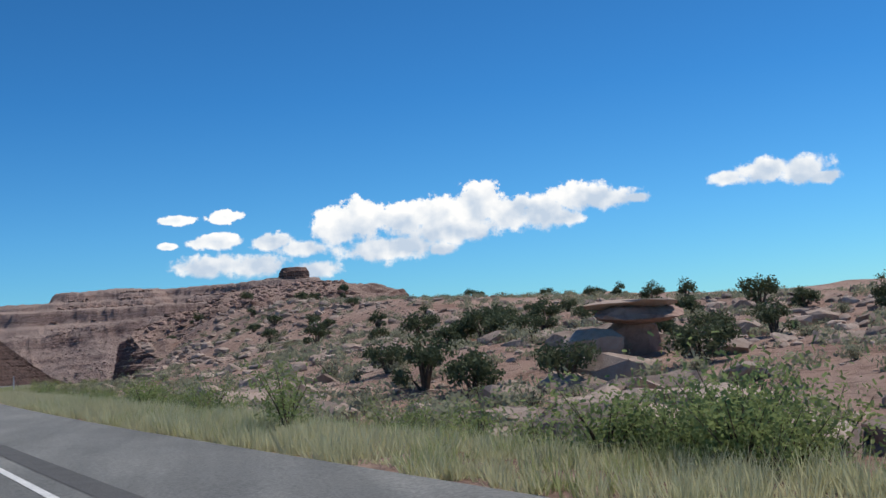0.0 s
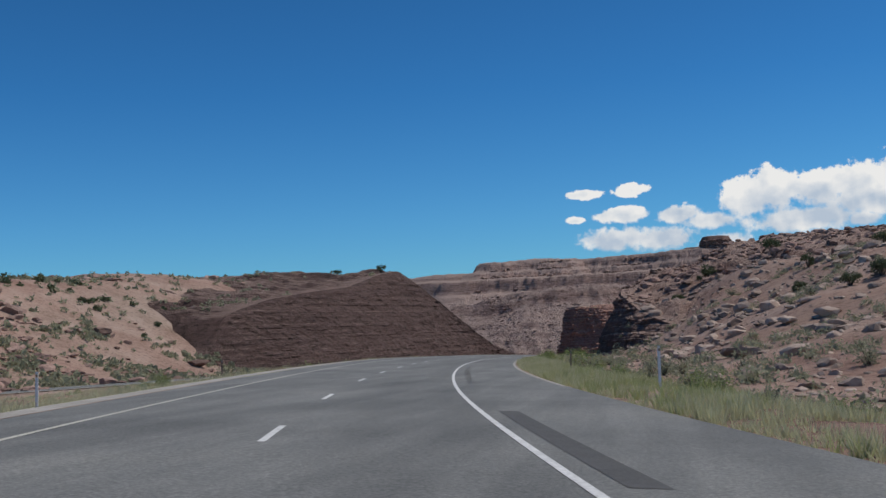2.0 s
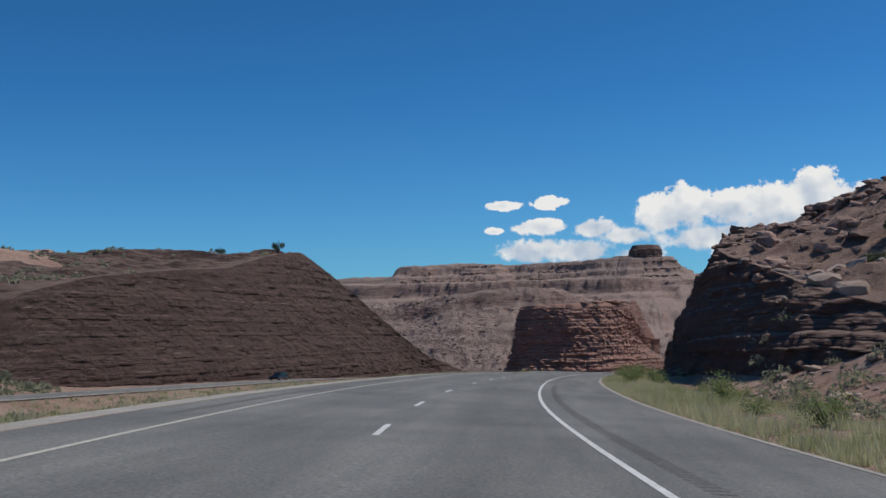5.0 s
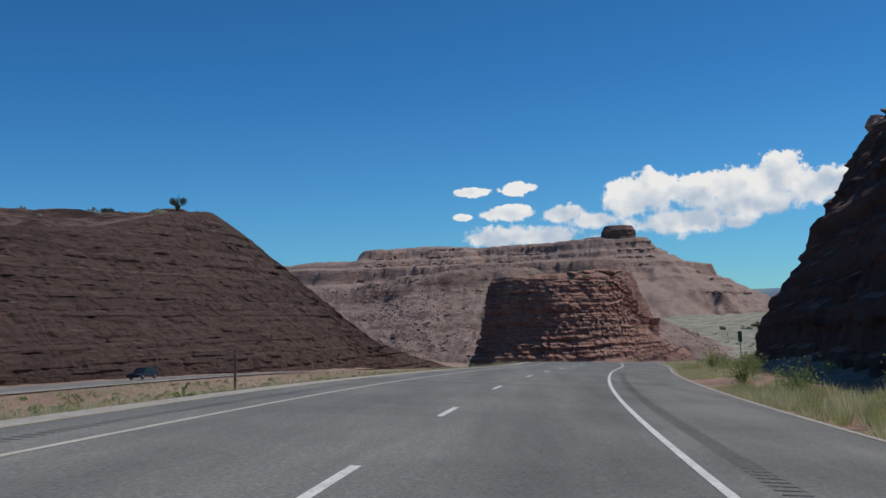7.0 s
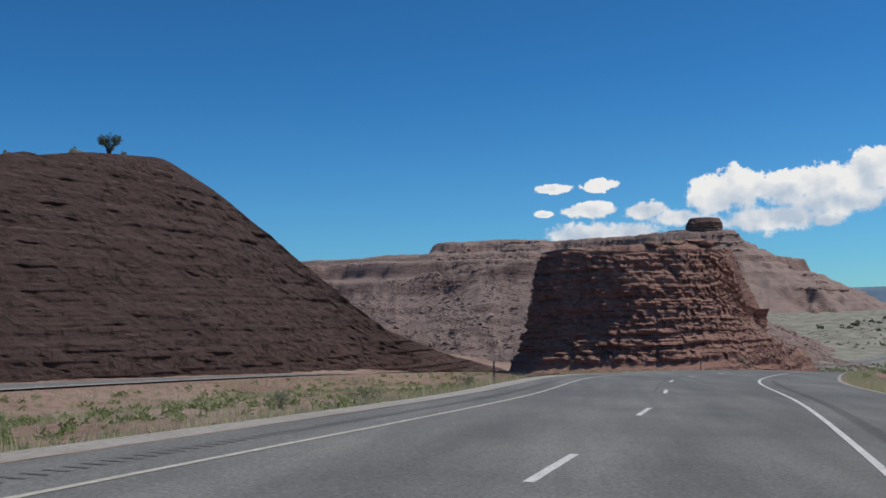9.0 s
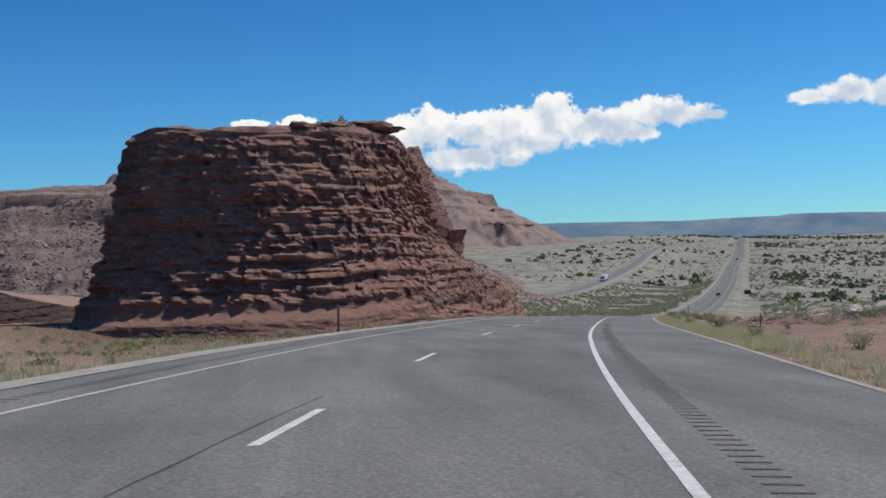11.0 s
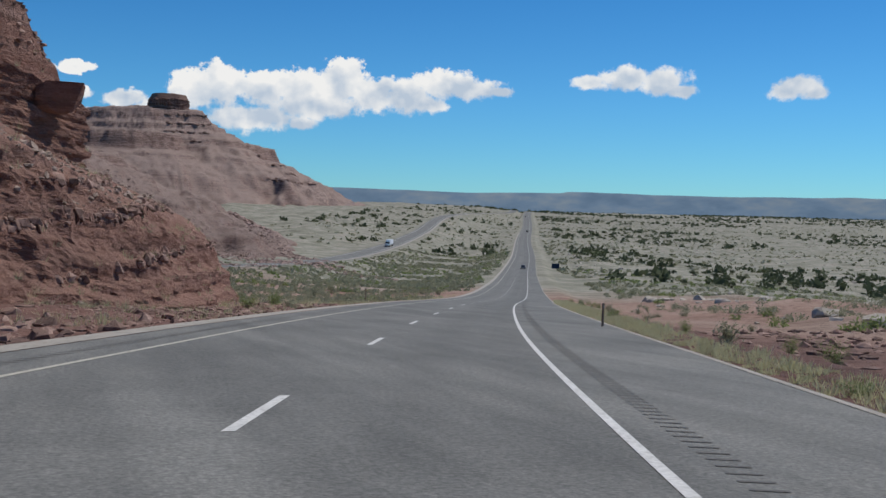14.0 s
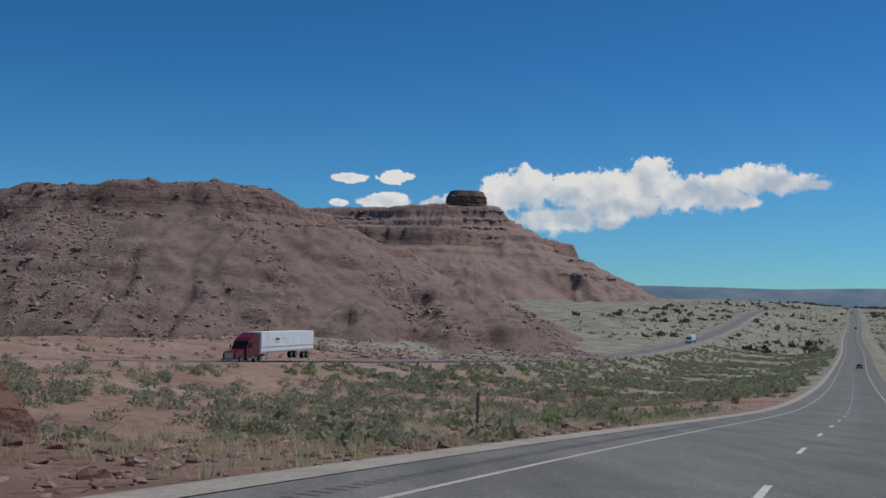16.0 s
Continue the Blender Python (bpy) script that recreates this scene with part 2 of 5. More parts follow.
# ---- mesh helpers ----
def mesh_from(name, verts, faces, mat, smooth_shade=True):
    me = bpy.data.meshes.new(name)
    verts, faces = np.asarray(verts, np.float32), np.asarray(faces, np.int32)
    k = faces.shape[1]
    me.vertices.add(len(verts))
    me.vertices.foreach_set("co", verts.ravel())
    me.loops.add(faces.size)
    me.loops.foreach_set("vertex_index", faces.ravel())
    me.polygons.add(len(faces))
    me.polygons.foreach_set("loop_start", np.arange(0, faces.size, k, dtype=np.int32))
    me.polygons.foreach_set("use_smooth", np.full(len(faces), smooth_shade))
    me.update(calc_edges=True)
    me.validate()
    if mat:
        me.materials.append(mat)
    return me


def grid_faces(n, m, loop=False):
    """Quads over an n by m grid of points; loop closes the first direction."""
    i = np.arange(n if loop else n - 1)
    a, b = np.meshgrid(i, np.arange(m - 1), indexing="ij")
    a2 = (a + 1) % n
    return np.stack([a * m + b, a2 * m + b, a2 * m + b + 1, a * m + b + 1], -1).reshape(-1, 4)


def thing(name, mesh, label="", category="", group="", kind=""):
    return tagged(new(name, mesh), label, category, group, kind)


def part(name, mesh, parent, label=""):
    ob = new(name, mesh)
    ob.parent = parent
    return tagged(ob, label)


# ---- materials ----
def material(name, rough=0.9, metal=0.0, spec=0.3):
    m = bpy.data.materials.new(name)
    m.use_nodes = True
    b = m.node_tree.nodes["Principled BSDF"]
    b.inputs["Roughness"].default_value = rough
    b.inputs["Metallic"].default_value = metal
    b.inputs["Specular IOR Level"].default_value = spec
    return m, m.node_tree.nodes, m.node_tree.links, b


def ramp(nodes, stops):
    r = nodes.new("ShaderNodeValToRGB")
    e = r.color_ramp.elements
    while len(e) < len(stops):
        e.new(0.5)
    for el, (p, c) in zip(e, stops):
        el.position, el.color = p, (*c, 1)
    return r


def noise_node(nodes, links, coords, scale, detail=6, rough=0.6, stretch=None):
    n = nodes.new("ShaderNodeTexNoise")
    n.inputs["Scale"].default_value = scale
    n.inputs["Detail"].default_value = detail
    n.inputs["Roughness"].default_value = rough
    if stretch:
        mp = nodes.new("ShaderNodeMapping")
        mp.inputs["Scale"].default_value = stretch
        links.new(coords, mp.inputs[0])
        coords = mp.outputs[0]
    links.new(coords, n.inputs["Vector"])
    return n


def mixed(nodes, links, fac, a, b, mode="MIX"):
    x = nodes.new("ShaderNodeMix")
    x.data_type, x.blend_type = "RGBA", mode
    for sock, val in ((x.inputs["Factor"], fac), (x.inputs["A"], a), (x.inputs["B"], b)):
        if isinstance(val, bpy.types.NodeSocket):
            links.new(val, sock)
        else:
            sock.default_value = val if not isinstance(val, tuple) else (*val, 1)
    return x.outputs["Result"]


def bump(nodes, links, bsdf, height, strength, distance):
    b = nodes.new("ShaderNodeBump")
    b.inputs["Strength"].default_value = strength
    b.inputs["Distance"].default_value = distance
    links.new(height, b.inputs["Height"])
    links.new(b.outputs[0], bsdf.inputs["Normal"])


def place(nodes):
    return nodes.new("ShaderNodeTexCoord").outputs["Object"]


def strata_material(name, stops, dust, bed=0.45, dust_amount=0.5, grain=1.6, lie=(.45, .9), relief=.35, seams=0.0, speck=0.0):
    """Bedded rock: bands of colour by height, thin dark seams, broken by noise, with dust on flat ledges."""
    m, n, l, b = material(name, 0.95, spec=0.15)
    co = place(n)
    warp = noise_node(n, l, co, 0.06, 4)
    bands = noise_node(n, l, co, 1.0, 5, 0.65, (0.02, 0.02, bed))
    fine = noise_node(n, l, co, grain, 8, 0.7)
    add = n.new("ShaderNodeMath"); add.operation = "MULTIPLY_ADD"
    l.new(warp.outputs[0], add.inputs[0]); add.inputs[1].default_value = 0.35; l.new(bands.outputs[0], add.inputs[2])
    add2 = n.new("ShaderNodeMath"); add2.operation = "MULTIPLY_ADD"
    l.new(fine.outputs[0], add2.inputs[0]); add2.inputs[1].default_value = 0.30; l.new(add.outputs[0], add2.inputs[2])
    r = ramp(n, stops)
    mr = n.new("ShaderNodeMapRange"); mr.inputs[1].default_value = 0.52; mr.inputs[2].default_value = 1.12
    l.new(add2.outputs[0], mr.inputs[0]); l.new(mr.outputs[0], r.inputs[0])
    col = r.outputs[0]
    if seams:  # shaly partings between the beds
        thin = noise_node(n, l, co, 1.0, 6, 0.7, (0.28, 0.28, bed * 5.5))
        r3 = ramp(n, [(0.36, (1 - seams,) * 3), (0.47, (1, 1, 1)), (0.60, (1, 1, 1)), (0.72, (1 + .5 * seams,) * 3)])
        l.new(thin.outputs[0], r3.inputs[0])
        col = mixed(n, l, 1.0, col, r3.outputs[0], "MULTIPLY")
    if speck:  # fallen stones and tiny bushes too small to build
        dots = noise_node(n, l, co, 0.55, 3, 0.75)
        r5 = ramp(n, [(0.33, (1 - speck, 1 - .9 * speck, 1 - .95 * speck)), (0.45, (1, 1, 1)), (0.62, (1, 1, 1)), (0.74, (1 + .5 * speck,) * 3)])
        l.new(dots.outputs[0], r5.inputs[0])
        col = mixed(n, l, 1.0, col, r5.outputs[0], "MULTIPLY")
    geo = n.new("ShaderNodeNewGeometry")
    sep = n.new("ShaderNodeSeparateXYZ"); l.new(geo.outputs["Normal"], sep.inputs[0])
    up = n.new("ShaderNodeMapRange"); up.inputs[1].default_value, up.inputs[2].default_value = lie
    up.inputs[4].default_value = dust_amount
    l.new(sep.outputs[2], up.inputs[0])
    face = mixed(n, l, up.outputs[0], col, dust)
    if speck:
        face = mixed(n, l, .8, face, r5.outputs[0], "MULTIPLY")
    l.new(face, b.inputs["Base Color"])
    h = noise_node(n, l, co, 2.2, 9, 0.72, (1, 1, 2.6))
    bump(n, l, b, h.outputs[0], 1.0, relief)
    return m


def two_tone(name, a, b_, c, scale, fine, rough=0.95, relief=0.05, spec=0.2, vary=0.0):
    m, n, l, b = material(name, rough, spec=spec)
    co = place(n)
    big = noise_node(n, l, co, scale, 5)
    small = noise_node(n, l, co, fine, 8, 0.7)
    r = ramp(n, [(0.35, a), (0.65, b_)])
    l.new(big.outputs[0], r.inputs[0])
    r2 = ramp(n, [(0.45, (0, 0, 0)), (0.72, (1, 1, 1))])
    l.new(small.outputs[0], r2.inputs[0])
    col = mixed(n, l, r2.outputs[0], r.outputs[0], c)
    if vary:  # each stone a shade of its own
        each = ramp(n, [(0.0, (1 - vary,) * 3), (1.0, (1 + vary,) * 3)])
        l.new(n.new("ShaderNodeNewGeometry").outputs["Random Per Island"], each.inputs[0])
        col = mixed(n, l, 1.0, col, each.outputs[0], "MULTIPLY")
    l.new(col, b.inputs["Base Color"])
    bump(n, l, b, small.outputs[0], 0.8, relief)
    return m


def leaf_material(name, dark, light, rough=0.8, through_=0.45):
    """Leaves and blades: some of the light passes through them."""
    m, n, l, b = material(name, rough, spec=0.1)
    geo = n.new("ShaderNodeNewGeometry")
    r = ramp(n, [(0.0, dark), (1.0, light)])
    l.new(geo.outputs["Random Per Island"], r.inputs[0])
    big = noise_node(n, l, place(n), 0.35, 3)
    col = mixed(n, l, big.outputs[0], r.outputs[0], tuple(0.8 * v for v in light))
    l.new(col, b.inputs["Base Color"])
    tr = n.new("ShaderNodeBsdfTranslucent")
    l.new(col, tr.inputs[0])
    mx_ = n.new("ShaderNodeMixShader")
    mx_.inputs[0].default_value = through_
    l.new(b.outputs[0], mx_.inputs[1])
    l.new(tr.outputs[0], mx_.inputs[2])
    l.new(mx_.outputs[0], n["Material Output"].inputs[0])
    return m


RED = [(0.0, (.135, .068, .055)), (0.28, (.29, .15, .115)), (0.5, (.40, .23, .18)), (0.66, (.25, .145, .118)), (0.85, (.46, .29, .235)), (1.0, (.33, .195, .155))]
m_block = strata_material("red_bedded_rock", RED, (.43, .25, .19), 0.55, 0.92, 1.6, (.25, .55), .55, seams=.35)
BROWN = [(0.0, (.044, .030, .027)), (0.35, (.080, .052, .045)), (0.6, (.108, .072, .062)), (0.8, (.074, .050, .044)), (1.0, (.134, .094, .082))]
CUTTING = [(a, tuple(1.85 * c * k for c, k in zip(col, (1.08, 1.0, .95)))) for a, col in BROWN]
m_cutting = strata_material("red_brown_cutting_rock", CUTTING, (.38, .265, .21), 0.5, 0.9, 1.6, (.70, .92), .6)
SHALE = [(a, tuple(1.4 * c * k for c, k in zip(col, (1.03, 1.0, .98)))) for a, col in BROWN]
m_cut = strata_material("dark_brown_shale", SHALE, (.34, .24, .195), 0.5, 0.7, 1.6, (.88, .98), .9, seams=.5, speck=.35)
MESA = [(0.0, (.12, .072, .06)), (0.28, (.26, .165, .138)), (0.46, (.36, .25, .213)), (0.58, (.18, .112, .096)), (0.74, (.33, .225, .192)), (1.0, (.42, .31, .265))]
# dust on gentle slopes; the darker steep faces also paint in the ledges' shadow
m_mesa = strata_material("dusty_mesa_rock_shaded_ledges", MESA, (.365, .272, .232), 0.30, 0.85, 0.5, (.58, .86), 1.0, seams=.25, speck=.4)

# soil: red dust near the cut, paler grey-green flats farther out, stones all over
m_ground, n, l, b = material("desert_soil", 0.97, spec=0.12)
co = place(n)
sep = n.new("ShaderNodeSeparateXYZ"); l.new(co, sep.inputs[0])
big = noise_node(n, l, co, 0.012, 6, 0.62)
mid_n = noise_node(n, l, co, 0.09, 7, 0.65)
fine = noise_node(n, l, co, 1.3, 9, 0.72)
red = ramp(n, [(0.3, (.25, .15, .115)), (0.5, (.345, .23, .18)), (0.7, (.42, .305, .245))])
l.new(mid_n.outputs[0], red.inputs[0])
pale = ramp(n, [(0.30, (.19, .185, .135)), (0.45, (.25, .245, .19)), (0.60, (.37, .35, .29)), (0.74, (.29, .22, .175))])
l.new(mid_n.outputs[0], pale.inputs[0])
away = n.new("ShaderNodeMapRange"); away.inputs[1].default_value = 700; away.inputs[2].default_value = 980
reach = n.new("ShaderNodeMath"); reach.operation = "MULTIPLY_ADD"; reach.inputs[1].default_value = 2.0
l.new(sep.outputs[0], reach.inputs[0]); l.new(sep.outputs[1], reach.inputs[2]); l.new(reach.outputs[0], away.inputs[0])
shift = n.new("ShaderNodeMath"); shift.operation = "MULTIPLY_ADD"; shift.use_clamp = True
l.new(big.outputs[0], shift.inputs[0]); shift.inputs[1].default_value = 0.9
l.new(away.outputs[0], shift.inputs[2])
cut = n.new("ShaderNodeMapRange"); cut.inputs[1].default_value = 0.45; cut.inputs[2].default_value = 1.0
l.new(shift.outputs[0], cut.inputs[0])
base = mixed(n, l, cut.outputs[0], red.outputs[0], pale.outputs[0])
# dark red-grey shale waste round the foot of the butte
off = n.new("ShaderNodeVectorMath"); off.operation = "DISTANCE"
off.inputs[1].default_value = (-12, 452, -13); l.new(co, off.inputs[0])
ring = n.new("ShaderNodeMapRange"); ring.inputs[1].default_value, ring.inputs[2].default_value = 62, 34
l.new(off.outputs["Value"], ring.inputs[0])
waste = ramp(n, [(0.35, (.135, .082, .07)), (0.65, (.235, .135, .11))])
l.new(mid_n.outputs[0], waste.inputs[0])
base = mixed(n, l, ring.outputs[0], base, waste.outputs[0])
speck = ramp(n, [(0.36, (0.45, 0.42, 0.38)), (0.5, (1, 1, 1)), (0.66, (1.0, 1.0, 1.0)), (0.76, (1.35, 1.35, 1.3))])
l.new(fine.outputs[0], speck.inputs[0])
l.new(mixed(n, l, 0.8, base, speck.outputs[0], "MULTIPLY"), b.inputs["Base Color"])
bump(n, l, b, fine.outputs[0], 0.9, 0.25)

# worn asphalt
m_asphalt, n, l, b = material("worn_grey_asphalt", 0.88, spec=0.25)
co = place(n)
chips = noise_node(n, l, co, 19, 6, 0.82)
wear = noise_node(n, l, co, 1.0, 6, 0.6, (0.9, 0.07, 1.0))
r = ramp(n, [(0.35, (.108, .109, .102)), (0.5, (.176, .176, .165)), (0.68, (.29, .284, .264))])
l.new(chips.outputs[0], r.inputs[0])
patch = noise_node(n, l, co, 0.22, 5, 0.6)
r2 = ramp(n, [(0.35, (.80, .80, .80)), (0.65, (1.12, 1.11, 1.1))])
r3 = ramp(n, [(0.32, (.82, .82, .82)), (0.5, (1, 1, 1)), (0.7, (1.12, 1.11, 1.09))])
l.new(patch.outputs[0], r3.inputs[0])
# smooth dark wheel paths along each lane
uvn = n.new("ShaderNodeUVMap"); uvn.uv_map = "across"
uvs = n.new("ShaderNodeSeparateXYZ"); l.new(uvn.outputs[0], uvs.inputs[0])
tracks = ramp(n, [(0.0, (1.05,) * 3), (0.14, (1.04,) * 3), (0.26, (.97,) * 3), (0.36, (1.03,) * 3), (0.47, (1.02,) * 3), (0.54, (.90,) * 3), (0.61, (.95,) * 3), (0.68, (.88,) * 3), (0.75, (1.0,) * 3), (1.0, (1.0,) * 3)])
l.new(uvs.outputs[0], tracks.inputs[0])
l.new(wear.outputs[0], r2.inputs[0])
worn = mixed(n, l, 1.0, r.outputs[0], r2.outputs[0], "MULTIPLY")
worn = mixed(n, l, 1.0, worn, r3.outputs[0], "MULTIPLY")
l.new(mixed(n, l, 1.0, worn, tracks.outputs[0], "MULTIPLY"), b.inputs["Base Color"])
bump(n, l, b, chips.outputs[0], 0.5, 0.01)
m_shoulder = two_tone("grey_shoulder_asphalt", (.13, .125, .12), (.16, .155, .15), (.10, .098, .096), 0.5, 22, 0.9, 0.01)
m_rumble = two_tone("milled_dark_asphalt", (.08, .078, .074), (.10, .097, .093), (.13, .125, .12), 2, 20, 0.9, 0.01)
m_gravel = two_tone("pale_gravel", (.38, .35, .30), (.48, .44, .39), (.26, .235, .205), 0.8, 9, 0.95, 0.05)
m_white = two_tone("worn_white_paint", (.62, .61, .58), (.74, .73, .70), (.36, .35, .33), 1.5, 14, 0.75, 0.003)
m_yellow = two_tone("worn_yellow_paint", (.50, .475, .40), (.57, .545, .47), (.30, .28, .23), 1.5, 14, 0.75, 0.003)
m_far, n, l, b = material("far_scarp_painted_haze", 1.0, spec=0.0)  # blue air haze painted as emission on the scarp itself
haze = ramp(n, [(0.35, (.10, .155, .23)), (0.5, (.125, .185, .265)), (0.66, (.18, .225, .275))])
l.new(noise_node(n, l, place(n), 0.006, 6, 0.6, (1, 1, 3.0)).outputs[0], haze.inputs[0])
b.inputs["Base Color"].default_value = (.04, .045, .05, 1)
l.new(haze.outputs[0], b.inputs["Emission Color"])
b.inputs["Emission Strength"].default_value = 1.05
m_white_rock = two_tone("white_sandstone", (.48, .43, .36), (.60, .55, .47), (.36, .29, .23), 0.25, 2.2, 0.93, 0.1, vary=.2)
m_pale_rock = two_tone("pale_sandstone", (.33, .25, .20), (.43, .34, .28), (.28, .19, .145), 0.25, 2.2, 0.93, 0.1, vary=.3)
m_red_rock = two_tone("red_sandstone_boulder", (.26, .165, .13), (.35, .24, .195), (.15, .09, .072), 0.3, 2.2, 0.93, 0.1, vary=.4)
m_juniper = leaf_material("dark_juniper_leaf", (.065, .082, .048), (.15, .175, .095), through_=.25)
m_sage = leaf_material("grey_green_sage_leaf", (.23, .235, .15), (.40, .40, .27))
m_green = leaf_material("green_shrub_leaf", (.14, .19, .07), (.32, .38, .15))
m_grass = leaf_material("dry_verge_grass", (.39, .40, .21), (.72, .69, .43))
m_grass_green = leaf_material("green_verge_grass", (.26, .31, .12), (.50, .52, .24))
m_bark = two_tone("grey_bark", (.10, .075, .055), (.16, .125, .10), (.06, .045, .035), 2, 12, 0.95, 0.02)

# ---- ground ----
ys_ = np.concatenate([np.arange(-90, 0, 3.0), np.arange(0, 560, 1.5), 560 * 1.0085 ** np.arange(0, 260)])
ys_ = np.append(ys_[ys_ < 4880], 4900)
near_u = np.arange(0, 60, 0.85)
side = np.concatenate([near_u, 60 + np.cumsum(0.85 * 1.052 ** np.arange(1, 112))])
side = side[side < 4700]
cols = np.concatenate([-side[:0:-1], side])
Y, U = np.meshgrid(ys_, cols, indexing="ij")
mid_x = (road_x(Y) * 1.0)
X = mid_x + U
Z = ground_height(X, Y)
flat = smooth(1500, 3800, np.abs(U))
Z = Z * (1 - flat) + (-12) * flat
ground = thing("ground", mesh_from("ground", np.stack([X, Y, Z], -1).reshape(-1, 3), grid_faces(len(ys_), len(cols)), m_ground),
               "reddish desert soil with stones and low slopes", "ground", kind="structure")


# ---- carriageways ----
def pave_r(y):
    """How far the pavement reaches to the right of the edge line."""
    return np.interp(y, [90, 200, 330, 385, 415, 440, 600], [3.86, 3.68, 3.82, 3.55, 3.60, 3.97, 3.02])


def ribbon(y0, y1, u0, u1, lift, mat, name, step=2.0, on=None, cols_=2):
    """A strip of the first carriageway between two offsets from its right edge line."""
    yy = np.arange(y0, y1 + step * 0.5, step)
    yy = np.minimum(yy, y1)
    Yg, Wg = np.meshgrid(yy, np.linspace(0, 1, cols_), indexing="ij")
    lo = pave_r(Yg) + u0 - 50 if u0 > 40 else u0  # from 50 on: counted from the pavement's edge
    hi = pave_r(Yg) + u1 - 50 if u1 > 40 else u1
    Ug = lo + (hi - lo) * Wg
    t = slope_of(road_x, Yg)
    Xg = road_x(Yg) + Ug * np.sqrt(1 + t * t)
    Zg = road_top(Xg, Yg) + lift
    quads = grid_faces(len(yy), cols_)[:, ::-1]
    me = mesh_from(name, np.stack([Xg, Yg, Zg], -1).reshape(-1, 3), quads, mat)
    uv = me.uv_layers.new(name="across")  # 0 at the left edge of the pavement, 1 about the right
    share = ((Ug + 8.9) / 12.4).ravel()[quads.ravel()]
    uv.data.foreach_set("uv", np.stack([share, np.zeros_like(share)], -1).astype(np.float32).ravel())
    return me


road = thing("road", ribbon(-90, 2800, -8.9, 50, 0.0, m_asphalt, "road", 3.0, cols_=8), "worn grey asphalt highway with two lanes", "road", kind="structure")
part("edge_line", ribbon(-90, 2400, -0.06, 0.06, 0.006, m_white, "edge_line"), road, "white right edge line")
part("edge_line", ribbon(-90, 2400, -7.38, -7.27, 0.006, m_yellow, "edge_line"), road, "faded pale yellow left edge line")
# broken lane line: count of the dash, and metres along the edge line at which it starts
DASH = [(-9, -85.5), (0, 25.7), (1, 38.2), (2, 50.5), (3, 63), (4, 75.9), (5, 88.1), (6, 102.2), (7, 113.5), (8, 125.8), (13, 181.9), (14, 194.5), (15, 209.4), (16, 221.9), (17, 233), (18, 246.3), (19, 262), (20, 274), (25, 332), (26, 345.6), (27, 357.5), (28, 372.7), (29, 385), (31, 411), (32, 424.2), (33, 437.4), (34, 451), (35, 463.5), (36, 475.8), (37, 488.5), (38, 503), (39, 515.3), (40, 527.1), (60, 768.5)]
along_y = np.linspace(-90, 900, 9901)
along_s = np.cumsum(np.hypot(np.gradient(road_x(along_y)), np.gradient(along_y)))
along_s -= np.interp(0, along_y, along_s)
for i in range(-7, 60):
    s0 = np.interp(i, [a for a, _ in DASH], [b_ for _, b_ in DASH])
    y0, y1 = np.interp([s0, s0 + 3.05], along_s, along_y)
    part("lane_dash", ribbon(y0, y1, -3.73, -3.61, 0.006, m_white, "lane_dash", 0.75), road)
# milled strips on the shoulder
y = -62.6
while y < 76:
    part("rumble_strip", ribbon(y, y + 11.9, 0.38, 0.80, 0.005, m_rumble, "rumble_strip"), road, "dark milled strip on the shoulder")
    y += 14.6


def crack(y0, y1, u0, wander, wide, name='crack'):
    # a tar-dark crack that wanders along the pavement
    yy = np.arange(y0, y1, 0.35)
    uu_ = u0 + wander * fbm(yy / 2.5, 0 * yy + u0, 5.0, 4)
    w_ = wide * (0.5 + value_noise(yy / 1.3, 0 * yy, u0 * 7))
    t = np.sqrt(1 + slope_of(road_x, yy) ** 2)
    P2 = []
    for sgn in (-1, 1):
        xx = road_x(yy) + (uu_ + sgn * w_) * t
        P2.append(np.stack([xx, yy, road_top(xx, yy) + 0.005], -1))
    return mesh_from(name, np.stack(P2, 1).reshape(-1, 3), grid_faces(len(yy), 2)[:, ::-1], m_rumble)


for row in ((409.5, 413.5, 2.0, .10, .014), (304, 345, -4.0, .05, .014), (207, 213, 1.5, .06, .008)):
    part('crack', crack(*row), road, 'dark wandering crack in the asphalt')
gv, gf = [], []
grooves = [(g_, .5) for g_ in np.arange(96, 520, 0.32)] + [(g_, -8.25) for g_ in np.arange(170, 520, 0.32)]
for i, (gy, gu) in enumerate(grooves):
    gx, t = road_x(gy), slope_of(road_x, gy)
    length_ = math.sqrt(1 + t * t)
    for off, ahead in ((gu, 0), (gu + .3, 0), (gu + .3, .07), (gu, .07)):
        px, py = gx + (off + t * ahead) / length_, gy + (ahead - t * off) / length_
        gv.append((px, py, road_top(px, py) + 0.006))
    gf.append((4 * i, 4 * i + 1, 4 * i + 2, 4 * i + 3))
m_groove = two_tone("worn_groove_asphalt", (.122, .118, .112), (.14, .136, .129), (.16, .155, .148), 2, 20, 0.9, 0.01)
tagged(part("rumble_grooves", mesh_from("rumble_grooves", gv, gf, m_groove), road), kind="stuff")
m_strip = two_tone("worn_strip_asphalt", (.130, .126, .12), (.15, .146, .139), (.165, .16, .152), 2, 20, 0.9, 0.01)
for ry0, ry1 in ((345.0, 358.2), (360.4, 364.6), (366.8, 376.2), (378.0, 390.0)):
    part("rumble_strip", ribbon(ry0, ry1, 0.38, 0.64, 0.003, m_strip, "rumble_strip", 1.0), road, "dark milled strip on the shoulder")
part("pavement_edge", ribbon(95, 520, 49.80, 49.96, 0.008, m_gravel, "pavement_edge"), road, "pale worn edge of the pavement")
